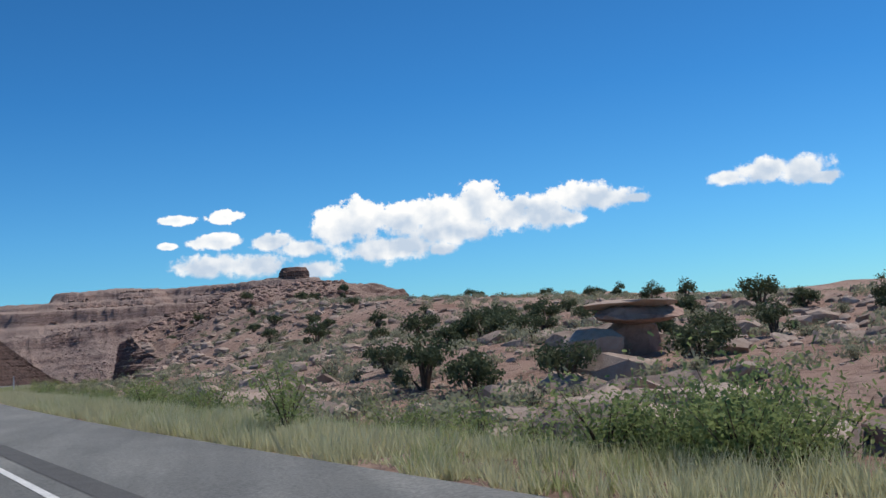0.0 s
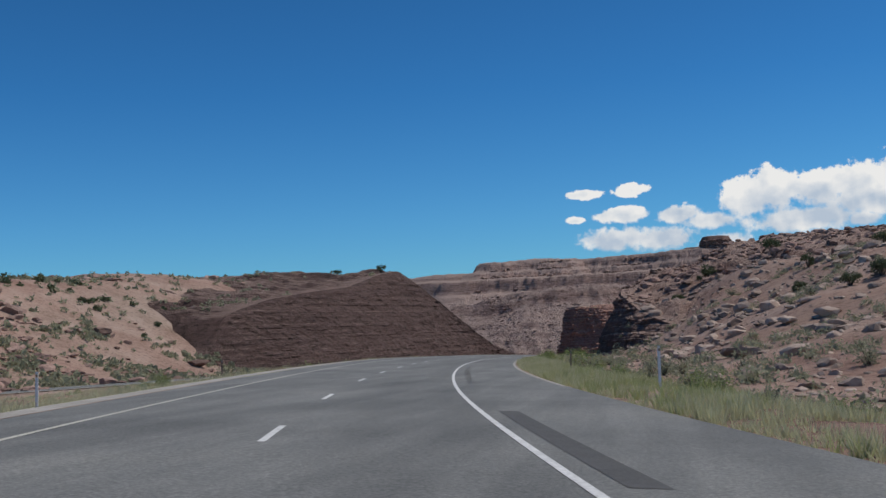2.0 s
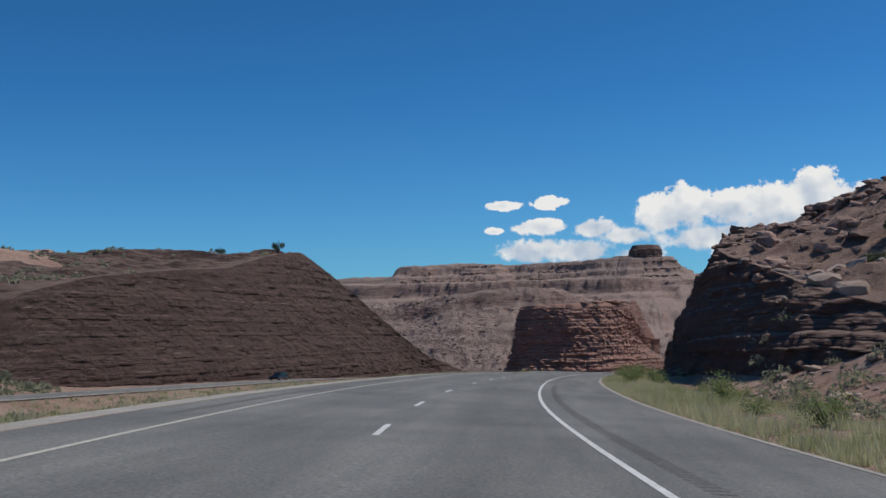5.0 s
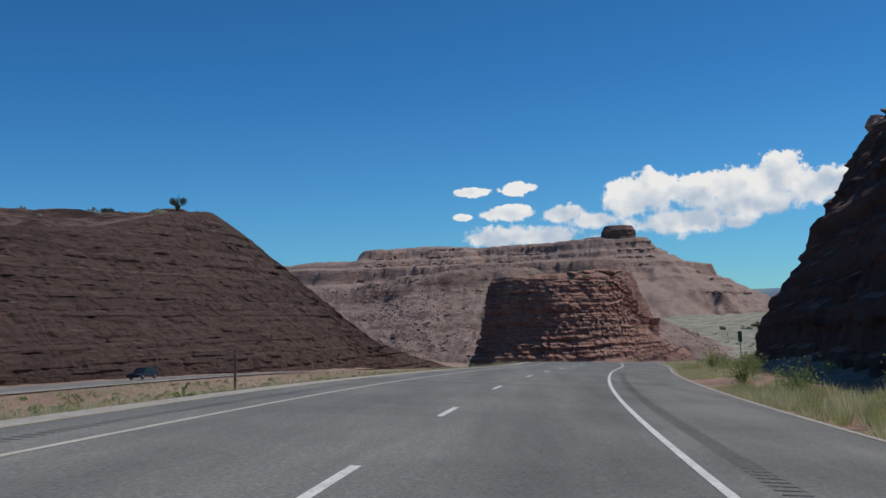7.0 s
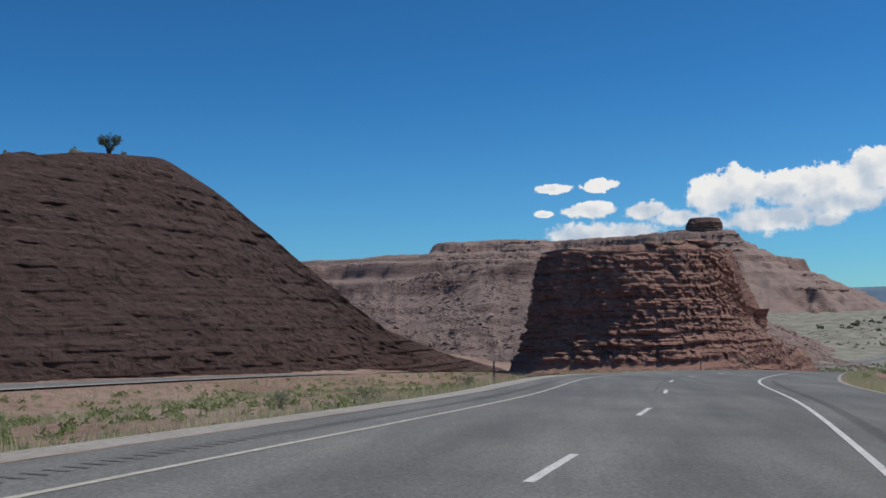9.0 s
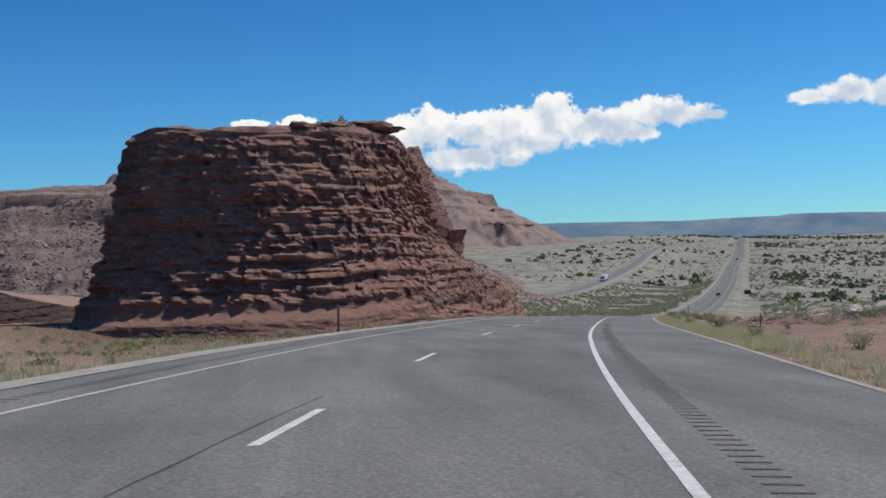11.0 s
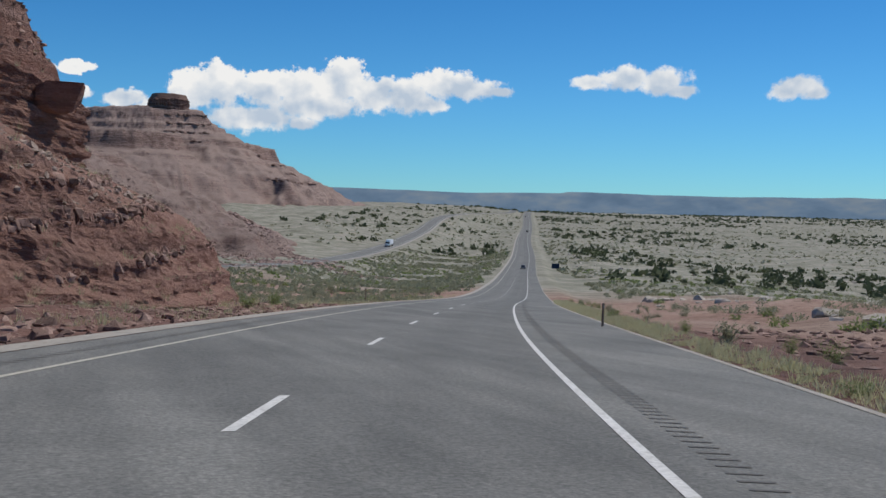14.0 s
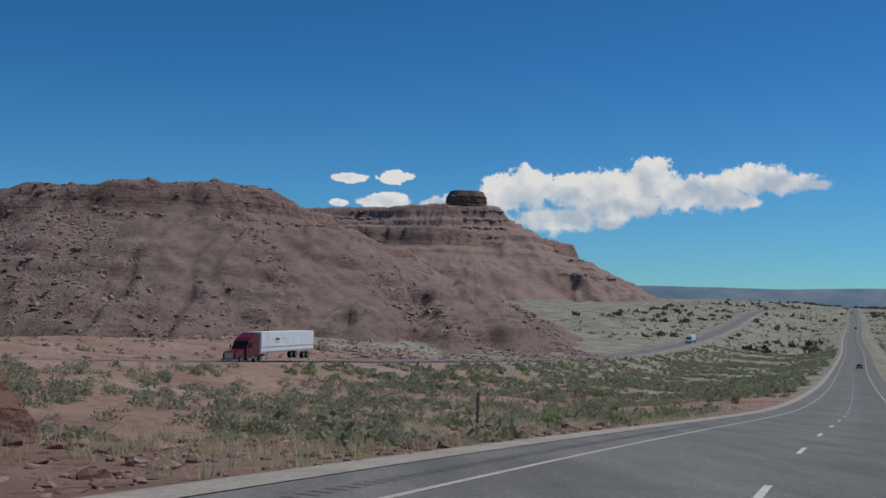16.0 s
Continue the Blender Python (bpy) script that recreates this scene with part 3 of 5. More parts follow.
part("verge_gravel", ribbon(-90, 1400, -9.75, -8.9, 0.012, m_gravel, "verge_gravel", 3.0), road, "pale gravel strip along the road")
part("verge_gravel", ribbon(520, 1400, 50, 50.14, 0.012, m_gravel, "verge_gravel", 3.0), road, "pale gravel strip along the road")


def ribbon_other(y0, y1, v0, v1, lift, mat, name, step=4.0):
    yy = np.arange(y0, y1, step)
    Yg, Vg = np.meshgrid(yy, np.linspace(v0, v1, 2), indexing="ij")
    t = slope_of(other_x, Yg)
    Xg = other_x(Yg) + Vg * np.sqrt(1 + t * t)
    return mesh_from(name, np.stack([Xg, Yg, other_z(Yg) + lift], -1).reshape(-1, 3), grid_faces(len(yy), 2)[:, ::-1], mat)


road_2 = thing("road_opposite", ribbon_other(0, 2800, -6.2, 6.2, 0.05, m_asphalt, "road_opposite"), "grey asphalt carriageway across the median", "road", kind="structure")
part("edge_line", ribbon_other(0, 2400, 4.4, 4.65, 0.06, m_white, "edge_line"), road_2, "white edge line")
part("edge_line", ribbon_other(0, 2400, -4.65, -4.4, 0.06, m_white, "edge_line"), road_2, "white edge line")
part("verge_gravel", ribbon_other(0, 2000, 6.2, 7.9, 0.06, m_gravel, "verge_gravel"), road_2)


# ---- rock masses ----
def ledges(z, th, seed):
    """How far each bed stands out, bed by bed, 0 to 1, with rounded noses."""
    k = np.floor(z / th)
    f = z / th - k
    r0 = hash3(k.astype(np.int64), np.full(k.shape, seed, np.int64), np.zeros(k.shape, np.int64))
    nose = np.clip(np.minimum(f, 1 - f) * 6, 0, 1) ** 0.5
    return r0 * (0.35 + 0.65 * nose)


def rock_mass(name, rows, spacing, levels, profile, mat, amp, bed, top_levels=14, dip=(0, 0), seed=3, top_noise=0.8, closed=True, flute=0.5, stair=0, profile2=None, bench=0.5, joint_width=1.3, top_step=0.0, ledge=1.0, block_gain=.75, wave=1.0):
    """A mass of bedded rock. rows: foot x, y, z; rim height and setback; crown x, y, z."""
    p = np.array(rows, float)
    if closed:
        p = np.vstack([p, p[:1]])
    d = np.concatenate([[0], np.cumsum(np.hypot(*np.diff(p[:, :2], axis=0).T))])
    count = int(d[-1] / spacing)
    s = np.linspace(0, d[-1], count, endpoint=not closed)
    q = np.stack([np.interp(s, d, p[:, c]) for c in range(p.shape[1])], 1)
    # round the corners
    kern = np.ones(7) / 7
    for c in (0, 1, 3, 4):
        pad = np.concatenate([q[-6:, c], q[:, c], q[:6, c]]) if closed else np.concatenate([np.full(6, q[0, c]), q[:, c], np.full(6, q[-1, c])])
        q[:, c] = np.convolve(np.convolve(pad, kern, "same"), kern, "same")[6:-6]
    q[:, 2] = np.minimum(q[:, 2], ground_height(q[:, 0], q[:, 1]) - .35) if closed and name != 'summit_rock' else q[:, 2]
    inward = q[:, 5:7] - q[:, :2]
    length = np.hypot(*inward.T)
    inward = inward / length[:, None]
    v = np.linspace(0, 1, levels)
    g = np.interp(v, [a for a, _ in profile], [b_ for _, b_ in profile])
    if profile2:
        g = g * (1 - q[:, 8, None]) + q[:, 8, None] * np.interp(v, [a for a, _ in profile2], [b_ for _, b_ in profile2])[None, :]
    calm = smooth(1.3, 2.3, np.gradient(g, axis=-1) * (levels - 1))  # talus lies smoother than cliffs
    if stair:  # benches: steep risers with narrow treads
        ph = v[None, :] * stair + 0.35 * wave * fbm(q[:, 0, None] / 22, q[:, 1, None] / 22, v[None, :] * 6 + seed, 3)
        fl = np.floor(ph)
        vs_ = (1 - bench) * v[None, :] + bench * ((fl + smooth(0.5, 1.0, ph - fl)) / stair + (v[None, :] - ph / stair))
        vs_ = np.clip(vs_, 0, 1)
        g = np.interp(vs_, [a for a, _ in profile], [b_ for _, b_ in profile])
        if profile2:  # the last column says how much of the second outline applies
            g = g * (1 - q[:, 8, None]) + q[:, 8, None] * np.interp(vs_, [a for a, _ in profile2], [b_ for _, b_ in profile2])
    px = q[:, 0, None] + inward[:, 0, None] * q[:, 4, None] * g
    py = q[:, 1, None] + inward[:, 1, None] * q[:, 4, None] * g
    pz = q[:, 2, None] + (q[:, 3] - q[:, 2])[:, None] * v
    zz = pz + dip[0] * px + dip[1] * py + 0.5 * wave * fbm(px / 9, py / 9, pz / 9 + seed, 3)
    out = amp * ledge * (ledges(zz, bed, seed) - 0.5) + 0.5 * amp * ledge * (ledges(zz + 3.3, bed * 0.37, seed + 9) - 0.5)
    out += amp * flute * 1.6 * fbm(px / 5.5, py / 5.5, pz / 14 + seed, 4) + amp * 0.6 * fbm(px / 1.3, py / 1.3, pz / 1.1, 4)
    # upright joints part each bed into blocks
    row_ = np.floor(zz / bed)
    cut_ = s[:, None] / joint_width + 1.6 * fbm(px / 4, py / 4, row_, 2)
    col_ = np.floor(cut_ + 7 * hash3(row_.astype(np.int64), 3 + 0 * row_.astype(np.int64), 1 + 0 * row_.astype(np.int64)))
    out += amp * block_gain * (hash3(col_.astype(np.int64), row_.astype(np.int64), np.full(col_.shape, seed, np.int64)) - 0.5)
    fade = (smooth(1.0, 0.93, v)[None, :] * 0.8 + 0.2) * (1 - 0.85 * calm)
    if profile2:  # the low cliff under the talus is jointed upright, with small ledges
        low = q[:, 8, None] * smooth(.43, .37, v)[None, :]
        joint = amp * (.42 * fbm(px / 1.5, py / 1.5, pz / 7 + 2, 3) + .34 * fbm(px / .6, py / .6, pz / 2.0, 2)) + .32 * amp * (ledges(zz, .55, seed + 4) - .5)
        tall = q[:, 8, None] * smooth(.60, .68, v)[None, :]
        block_ = np.floor(s[:, None] / .95 + 5 * hash3(np.floor(zz / .85).astype(np.int64), 5 + 0 * row_.astype(np.int64), 2 + 0 * row_.astype(np.int64)))
        out = out + tall * 1.3 * (hash3(block_.astype(np.int64), np.floor(zz / .85).astype(np.int64), 7 + 0 * row_.astype(np.int64)) - .6)
        out = out * (1 - low) + low * joint * smooth(0, .05, v)[None, :]
    px, py = px - inward[:, 0, None] * out * fade, py - inward[:, 1, None] * out * fade
    w = np.linspace(0, 1, top_levels + 1)[1:]
    tx = px[:, -1:] + (q[:, 5, None] - px[:, -1:]) * w
    ty = py[:, -1:] + (q[:, 6, None] - py[:, -1:]) * w
    tz = pz[:, -1:] + (q[:, 7, None] - pz[:, -1:]) * (smooth(0, 1, w) if not top_step else 1 - (1 - w) ** 1.7)[None, :]
    tz = tz + top_noise * fbm(tx / 6, ty / 6, seed, 4) * np.minimum(w * 6, 1) * (1 - w ** 8)
    ft = (tz + .4 * fbm(tx / 5, ty / 5, 2.0, 3)) / 1.5
    ft = ft - np.floor(ft)
    tz = tz + top_step * 1.5 * (smooth(.45, 1, ft) - ft) * np.minimum(w * 8, 1) * (1 - w ** 6)
    P = np.stack([np.hstack([px, tx]), np.hstack([py, ty]), np.hstack([pz, tz])], -1)
    tris = P.reshape(-1, 3)
    quads = grid_faces(len(q), P.shape[1], closed)[:, ::-1]
    if closed:
        m_ = P.shape[1]
        c = np.arange(len(q)) * m_ + m_ - 1
        tris = np.vstack([tris, P[:, -1].mean(0)])
        quads = np.vstack([quads, np.stack([c, np.full(len(q), len(tris) - 1), np.roll(c, -1), np.roll(c, -1)], 1)[:, [0, 2, 1, 1]]])
        f3 = np.vstack([quads[:-len(q)][:, [0, 1, 2]], quads[:-len(q)][:, [0, 2, 3]], quads[-len(q):, [0, 1, 2]]])
        return mesh_from(name, tris, f3, mat, False)
    return mesh_from(name, tris, quads, mat, False)


# foot x, y, z; rim height, setback; crown x, y, z; share of benched outline
BUTTE_FACE = [(-49.6, 438.4, -14.27, 6.9, 10.2, -26, 460, 7.3, 0), (-43.4, 431, -13.64, 7.1, 8.6, -26, 456, 7.4, 0), (-31, 428.5, -13.1, 6.2, 8.5, -24, 458, 7.2, 0), (-20, 431, -12.94, 6.56, 9, -20, 460, 7.56, 0),
    (-12, 441, -12.82, 6.88, 5.8, -20, 462, 7.38, 0.2), (-5.9, 455, -13.34, 6.06, 7, -19, 468, 6.66, 0.6), (0.7, 468.5, -14.24, 1.6, 9.6, -11.2, 475.5, 7.9, 1)]
BUTTE_BACK = [(7.7, 484.5, -16.32, -1.2, 13.1, -6.8, 484, 9.2, 1), (13.5, 504.8, -18.21, -3.6, 16.3, -6, 489.5, 3.79, 1), (9, 513, -19.36, -3.4, 18, -8, 490, 3.74, 1), (-6.9, 516, -18.88, -1.88, 10, -21, 490, 2.52, 0.5),
    (-26, 496, -17.3, 2.2, 9, -26, 480, 4.2, 0), (-42, 470, -15.97, 4.53, 8, -27, 466, 5.73, 0)]
BLOCK = BUTTE_FACE + BUTTE_BACK
thing("rock_butte", rock_mass("rock_butte", BLOCK, 0.42, 90, [(0, 0), (.17, .37), (.22, .40), (.40, .62), (.62, .75), (.8, .86), (1, 1)], m_block, .85, .6, 40, (-.01, .02), 5, 1.4, flute=.62, stair=8, bench=.5, top_step=.8, ledge=.8, block_gain=.8, joint_width=.9, profile2=[(0, 0), (.06, .05), (.34, .20), (.38, .25), (.67, .94), (.69, .96), (.97, .985), (1, 1)]),
      "red layered sandstone butte standing between two carriageways", "rock")

HILL_FACE = [(-118, 262, -6.21, -4.81, 6, -190, 300, 18.09), (-107.5, 287, -6.69, -1.69, 9, -190, 316, 21.11), (-103, 299, -6.88, 7.22, 13, -190, 322, 20.4), (-97, 318, -7.16, 11.14, 17, -180, 350, 20.9),
    (-92, 345, -8.25, 13.95, 20, -175, 385, 21.8), (-86, 372, -9.42, 15.98, 22, -170, 410, 23.0), (-80, 398, -10.59, 20.81, 24, -160, 430, 24.71), (-75, 422, -11.98, 23.01, 26, -150, 440, 24.32),
    (-71, 442, -13.35, 19.46, 27, -145, 452, 23.96)]
HILL_BACK = [(-63, 462, -15.1, -4.29, 11, -140, 465, 19.7), (-57, 486, -16.23, -10.73, 7, -150, 475, 16.27), (-51, 510, -17.65, -14.45, 6, -160, 480, 14.15), (-52, 528, -18.44, -15.94, 6, -165, 483, 14.06),
    (-90, 535, -16.98, -6.97, 20, -170, 485, 16.02), (-160, 555, -13.07, -1.08, 20, -200, 470, 17.93), (-300, 520, -5.9, 9.1, 20, -250, 430, 23.1), (-330, 380, 1.03, 15.03, 20, -260, 380, 24.8),
    (-280, 280, 3.31, 13.31, 20, -230, 330, 23.31), (-180, 250, -1.72, 5.28, 14, -210, 310, 19.28)]
LEFT = HILL_FACE + HILL_BACK
thing("rock_hill", rock_mass("rock_hill", LEFT, 0.8, 96, [(0, 0), (.12, .05), (.5, .42), (.85, .8), (1, 1)], m_cut, 0.55, .95, 40, (0, .004), 11, 1.6, flute=.75, stair=16, bench=0.12, joint_width=2.4, ledge=.6, block_gain=.8, wave=.25),
      "dark brown layered hillside cut steep above the road", "hill")

CUT_FACE = [(-15.5, 207, -3.35, 0.05, 5, 6, 232, 10.25), (-20, 216, -3.75, 2.05, 5, 4, 242, 11.25), (-22, 224, -4.14, 4.06, 5, 4, 250, 12.26), (-23.5, 230, -4.23, 5.27, 5, 4, 256, 13.27),
    (-24.2, 240, -4.72, 6.88, 6, 4, 260, 13.78), (-23, 252, -4.92, 8.09, 7, 6, 264, 14.79), (-21.9, 264, -5.3, 9.89, 8, 8, 268, 15.79), (-20.4, 276, -5.7, 11.3, 8.5, 10, 272, 16.3),
    (-19.6, 289.5, -6.5, 10.6, 10, 12, 274, 16.32)]
CUT_BACK = [(-15.5, 299, -7.3, 7.4, 9.5, 16, 272, 16.32), (10, 310, -7.67, 8.33, 12, 20, 270, 16.33), (40, 300, -4.67, 11.32, 12, 28, 262, 16.32), (52, 262, 3.29, 13.29, 8, 28, 256, 15.29),
    (40, 228, 5.27, 10.27, 8, 24, 250, 14.27), (14, 207, 0.25, 5.75, 8, 16, 244, 13.25), (-4, 202, -2.36, 2.44, 6, 10, 236, 11.24)]
RIGHT = CUT_FACE + CUT_BACK
cutting = thing("rock_cutting", rock_mass("rock_cutting", RIGHT, 0.5, 60, [(0, 0), (.3, .2), (.6, .5), (1, 1)], m_cutting, 0.6, 1.2, 30, (0, .01), 21, 1.7, flute=0.8),
      "steep dark cutting through a rocky hill beside the road", "hill")


# ---- mesa ----
def outside(px, py, poly):
    """Distance to a closed outline, negative inside."""
    p = np.array(poly, float)
    best = np.full(px.shape, 1e9)
    inside = np.zeros(px.shape, bool)
    for (ax, ay), (bx, by) in zip(p, np.roll(p, -1, 0)):
        ex, ey = bx - ax, by - ay
        t = np.clip(((px - ax) * ex + (py - ay) * ey) / (ex * ex + ey * ey), 0, 1)
        best = np.minimum(best, np.hypot(px - ax - t * ex, py - ay - t * ey))
        cross = (ay > py) != (by > py)
        inside ^= cross & (px < (bx - ax) * (py - ay) / ((by - ay) if by != ay else 1e-9) + ax)
    return np.where(inside, -best, best)


TIERS = [  # outline, cap height, rise inwards, cliff drop, talus slope
    ([(-700, 930), (-330, 880), (-200, 862), (-110, 850), (-45, 862), (-20, 900), (-12, 985), (10, 1150), (40, 1400), (60, 1700), (-700, 1700)], 27.5, .010, 6, .47),
    ([(-900, 1700), (-420, 1640), (-160, 1640), (-20, 1650), (90, 1660), (170, 1740), (267, 1905), (230, 2080), (-900, 2100)], 69, .05, 9, .55),
    ([(-900, 1850), (-430, 1830), (-262, 1815), (-262, 2000), (-900, 2000)], 92, .01, 4, .55),
    ([(-268, 1815), (-255, 1790), (-118, 1806), (-100, 1835), (20, 1800), (92, 1752), (150, 1772), (140, 1850), (0, 1960), (-240, 1960)], 107, .05, 5, .62)]


def mesa_height(px, py):
    warp = 22 * fbm(px / 95, py / 95, 4.0, 4) + 7 * fbm(px / 22, py / 22, 6.0, 3)
    z = np.full(px.shape, -60.0)
    for poly, cap, inn, cliff, sl in TIERS:
        d = outside(px, py, poly) + warp * (0.5 if cap < 90 else 0.45)
        gully = 1 + 0.10 * fbm(px / 14, py / 40, 9.0, 3)
        d = d + 5 * fbm(px / 33, py / 33, cap, 3)
        cap_ = cap - (9 * (1 - smooth(-140, -60, px)) if cap < 30 else 0)
        top = cap_ + np.minimum(np.maximum(-d, 0) * inn, 14) + 4.0 * fbm(px / 60, py / 60, 1.0, 4)
        side_ = cap_ - cliff * smooth(0, 9, d) - np.maximum(d - 4, 0) * sl * gully
        z = np.maximum(z, np.where(d < 0, top, side_))
    # beds show as small steps
    th = 6.5
    zb = z + 1.2 * fbm(px / 40, py / 40, 7.0, 3)
    f = zb / th - np.floor(zb / th)
    step = (smooth(0.0, 0.45, f) - f) * th
    high = smooth(8, 26, z)
    cliffs = np.zeros(z.shape)
    patch_ = .45 + .9 * value_noise(px / 70, py / 70, 31.0)
    for z0, h in ((11, 2.2), (18, 3.2), (23.5, 2.6), (45, 4), (58, 6), (66.5, 7), (86, 5), (97, 6)):
        cliffs = cliffs + h * patch_ * (smooth(z0 - .8, z0 + .8, zb) - np.clip((zb - z0 + 2.5 * h) / (5 * h), 0, 1))
    th2 = 2.1
    f2 = (zb * 1.0 + 0.8 * fbm(px / 15, py / 15, 5.0, 3)) / th2
    f2 = f2 - np.floor(f2)
    # runnels down the talus, and ribs of rock between them
    bend = 9 * fbm(px / 50, py / 50, 2.5, 3)
    run = np.abs(fbm((px + bend) / 17.0, py / 130, 12.0, 3))
    run2 = np.abs(fbm((px + bend) / 6.0, py / 70, 15.0, 3))
    talus = smooth(-28, -14, z) * (1 - smooth(18, 27, z)) * (1 - smooth(1000, 1150, py))
    flutes = (5.0 * np.minimum(run, .5) - 1.7 + 2.0 * np.minimum(run2, .45) - .6) * talus
    return z + cliffs + 0.3 * step + (0.5 * high + 0.10) * (smooth(0.0, 0.35, f2) - f2) * th2 + flutes + 1.1 * fbm(px / 6, py / 6, 3.0, 4) + 0.5 * fbm(px / 2.4, py / 2.4, 8.0, 2)


mx = np.concatenate([np.arange(-700, -260, 6.0), np.arange(-260, 140, 1.6), np.arange(140, 560, 4.0)])
my = np.concatenate([np.arange(690, 960, 1.6), np.arange(960, 1620, 5.0), np.arange(1620, 2120, 3.0)])
MX, MY = np.meshgrid(mx, my, indexing="ij")
MZ = np.maximum(mesa_height(MX, MY), -70)
mesa = thing("mesa", mesh_from("mesa", np.stack([MX, MY, MZ], -1).reshape(-1, 3), grid_faces(len(mx), len(my)), m_mesa),
      "broad dusty red mesa with cliff bands and talus slopes", "mesa")
CAP = [(90, 1766, 107, 128.5, 5, 114, 1779, 130), (100, 1756, 107, 129, 4, 114, 1779, 130.5), (128, 1760, 107, 129, 4, 114, 1779, 130.5), (141, 1776, 107, 129, 4, 114, 1779, 130.5),
       (140, 1795, 107, 129, 4, 114, 1779, 130), (112, 1802, 107, 129, 4, 114, 1779, 130), (92, 1788, 107, 128, 5, 114, 1779, 130)]
part("summit_rock", rock_mass("summit_rock", CAP, 1.2, 26, [(0, 0), (.3, .0), (.5, .12), (.7, .2), (1, 1)], m_cutting, 2.2, 4.5, 8, seed=8), mesa, "dark flat-topped cap rock on the mesa")

# ---- far scarp ----
az = np.radians(np.linspace(-75, 100, 420))
hts = 86 + 7 * fbm(az * 9, 0 * az, 3.0, 4) + 5 * np.round(1.5 * fbm(az * 5, 0 * az, 8.0, 2))
prof = [(4700, -30), (4716, .30), (4730, .5), (4740, .82), (4746, 1.0), (4880, 1.02)]
rows_ = []
for dist, hh in prof:
    zz = np.full(az.shape, -30.0) if hh < 0 else -12 + (hts + 12) * hh
    dd = dist + 25 * fbm(az * 60, 0 * az + dist, 1.0, 3)
    rows_.append(np.stack([dd * np.sin(az), dd * np.cos(az) , zz], -1))
P_ = np.stack(rows_, 1)
thing("backdrop_scarp", mesh_from("backdrop_scarp", P_.reshape(-1, 3), grid_faces(len(az), len(prof)), m_far), "long flat-topped scarp on the horizon with blue haze painted on", "mesa", kind="structure")

# ---- scatter helpers ----
from mathutils.bvhtree import BVHTree

land = []
for o in list(scene.objects):
    if o.name in ("ground", "rock_butte", "rock_hill", "rock_cutting", "mesa"):
        me = o.data
        co_ = np.empty(len(me.vertices) * 3)
        me.vertices.foreach_get("co", co_)
        land.append(BVHTree.FromPolygons([tuple(v) for v in co_.reshape(-1, 3)], [tuple(p.vertices) for p in me.polygons]))
down = Vector((0, 0, -1))


def drop(x, y):
    """The height of the land at a place."""
    best = -99.0
    for tree in land:
        hit = tree.ray_cast(Vector((x, y, 400)), down)
        if hit[0] is not None:
            best = max(best, hit[0].z)
    return best


rng = np.random.default_rng(7)


def rest(xy):
    return np.array([(x, y, drop(x, y)) for x, y in xy])


def clear_of_roads(x, y, a=4.6, b_=11.5):
    u, v = road_u(x, y), other_v(x, y)
    return ((u > a) | (u < -10.4)) & ((v > b_) | (v < -b_))


def quads_at(c, size, flat=0.0):
    """A small square leaf spray at each centre, turned at random."""
    k = len(c)
    a = rng.normal(size=(k, 3))
    a[:, 2] *= 1 - flat
    a /= np.linalg.norm(a, axis=1)[:, None]
    b_ = np.cross(a, rng.normal(size=(k, 3)))
    b_ /= np.linalg.norm(b_, axis=1)[:, None]
    s = np.asarray(size)[:, None] * rng.uniform(.6, 1.3, (k, 1))
    v = np.stack([c - a * s * .5 - b_ * s * .3, c + a * s * .55 - b_ * s * .12, c + a * s * .5 + b_ * s * .3, c - a * s * .55 + b_ * s * .14], 1)
    return v.reshape(-1, 3), np.arange(4 * k).reshape(-1, 4)


def clumps(name, pts, radius, k, mat, squash=0.75, leaf=0.34):
    """Many low bushes in one mesh."""
    n_ = len(pts)
    d = rng.normal(size=(n_, k, 3))
    d /= np.linalg.norm(d, axis=2)[:, :, None]
    d *= (rng.uniform(.25, 1.0, (n_, k, 1)) ** 0.5) * rng.uniform(.75, 1.2, (n_, k, 1))
    d[:, :, 2] = np.abs(d[:, :, 2]) * squash * 1.3 - 0.05
    c = pts[:, None, :] + d * radius[:, None, None]
    v, f_ = quads_at(c.reshape(-1, 3), np.repeat(radius * leaf * 2, k))
    return mesh_from(name, v, f_, mat, False)


def blades(name, pts, height, k, spread, mat):
    """Tufts of grass in one mesh, a long triangle for each blade."""
    n_ = len(pts)
    ang = rng.uniform(0, 2 * math.pi, (n_, k))
    r = rng.uniform(0, 1, (n_, k)) * spread
    base = pts[:, None, :] + np.stack([np.cos(ang) * r, np.sin(ang) * r, np.zeros_like(r) - 0.03], -1)
    h = height[:, None] * rng.uniform(.45, 1.15, (n_, k))
    lean = rng.normal(0, .28, (n_, k, 2)) * h[:, :, None] + np.stack([np.cos(ang), np.sin(ang)], -1) * (r * 0.7)[:, :, None]
    tip = base + np.concatenate([lean, h[:, :, None]], -1)
    wd = rng.uniform(.005, .015, (n_, k))
    t2 = rng.uniform(0, 2 * math.pi, (n_, k))
    off = np.stack([np.cos(t2) * wd, np.sin(t2) * wd, np.zeros_like(wd)], -1)
    v = np.stack([base - off, base + off, tip], 2).reshape(-1, 3)
    return mesh_from(name, v, np.arange(len(v)).reshape(-1, 3), mat, False)


ICO = bmesh.new()
bmesh.ops.create_icosphere(ICO, subdivisions=2, radius=1)
ico_v = np.array([v.co for v in ICO.verts])
ico_f = np.array([[v.index for v in f_.verts] for f_ in ICO.faces])
ICO.free()


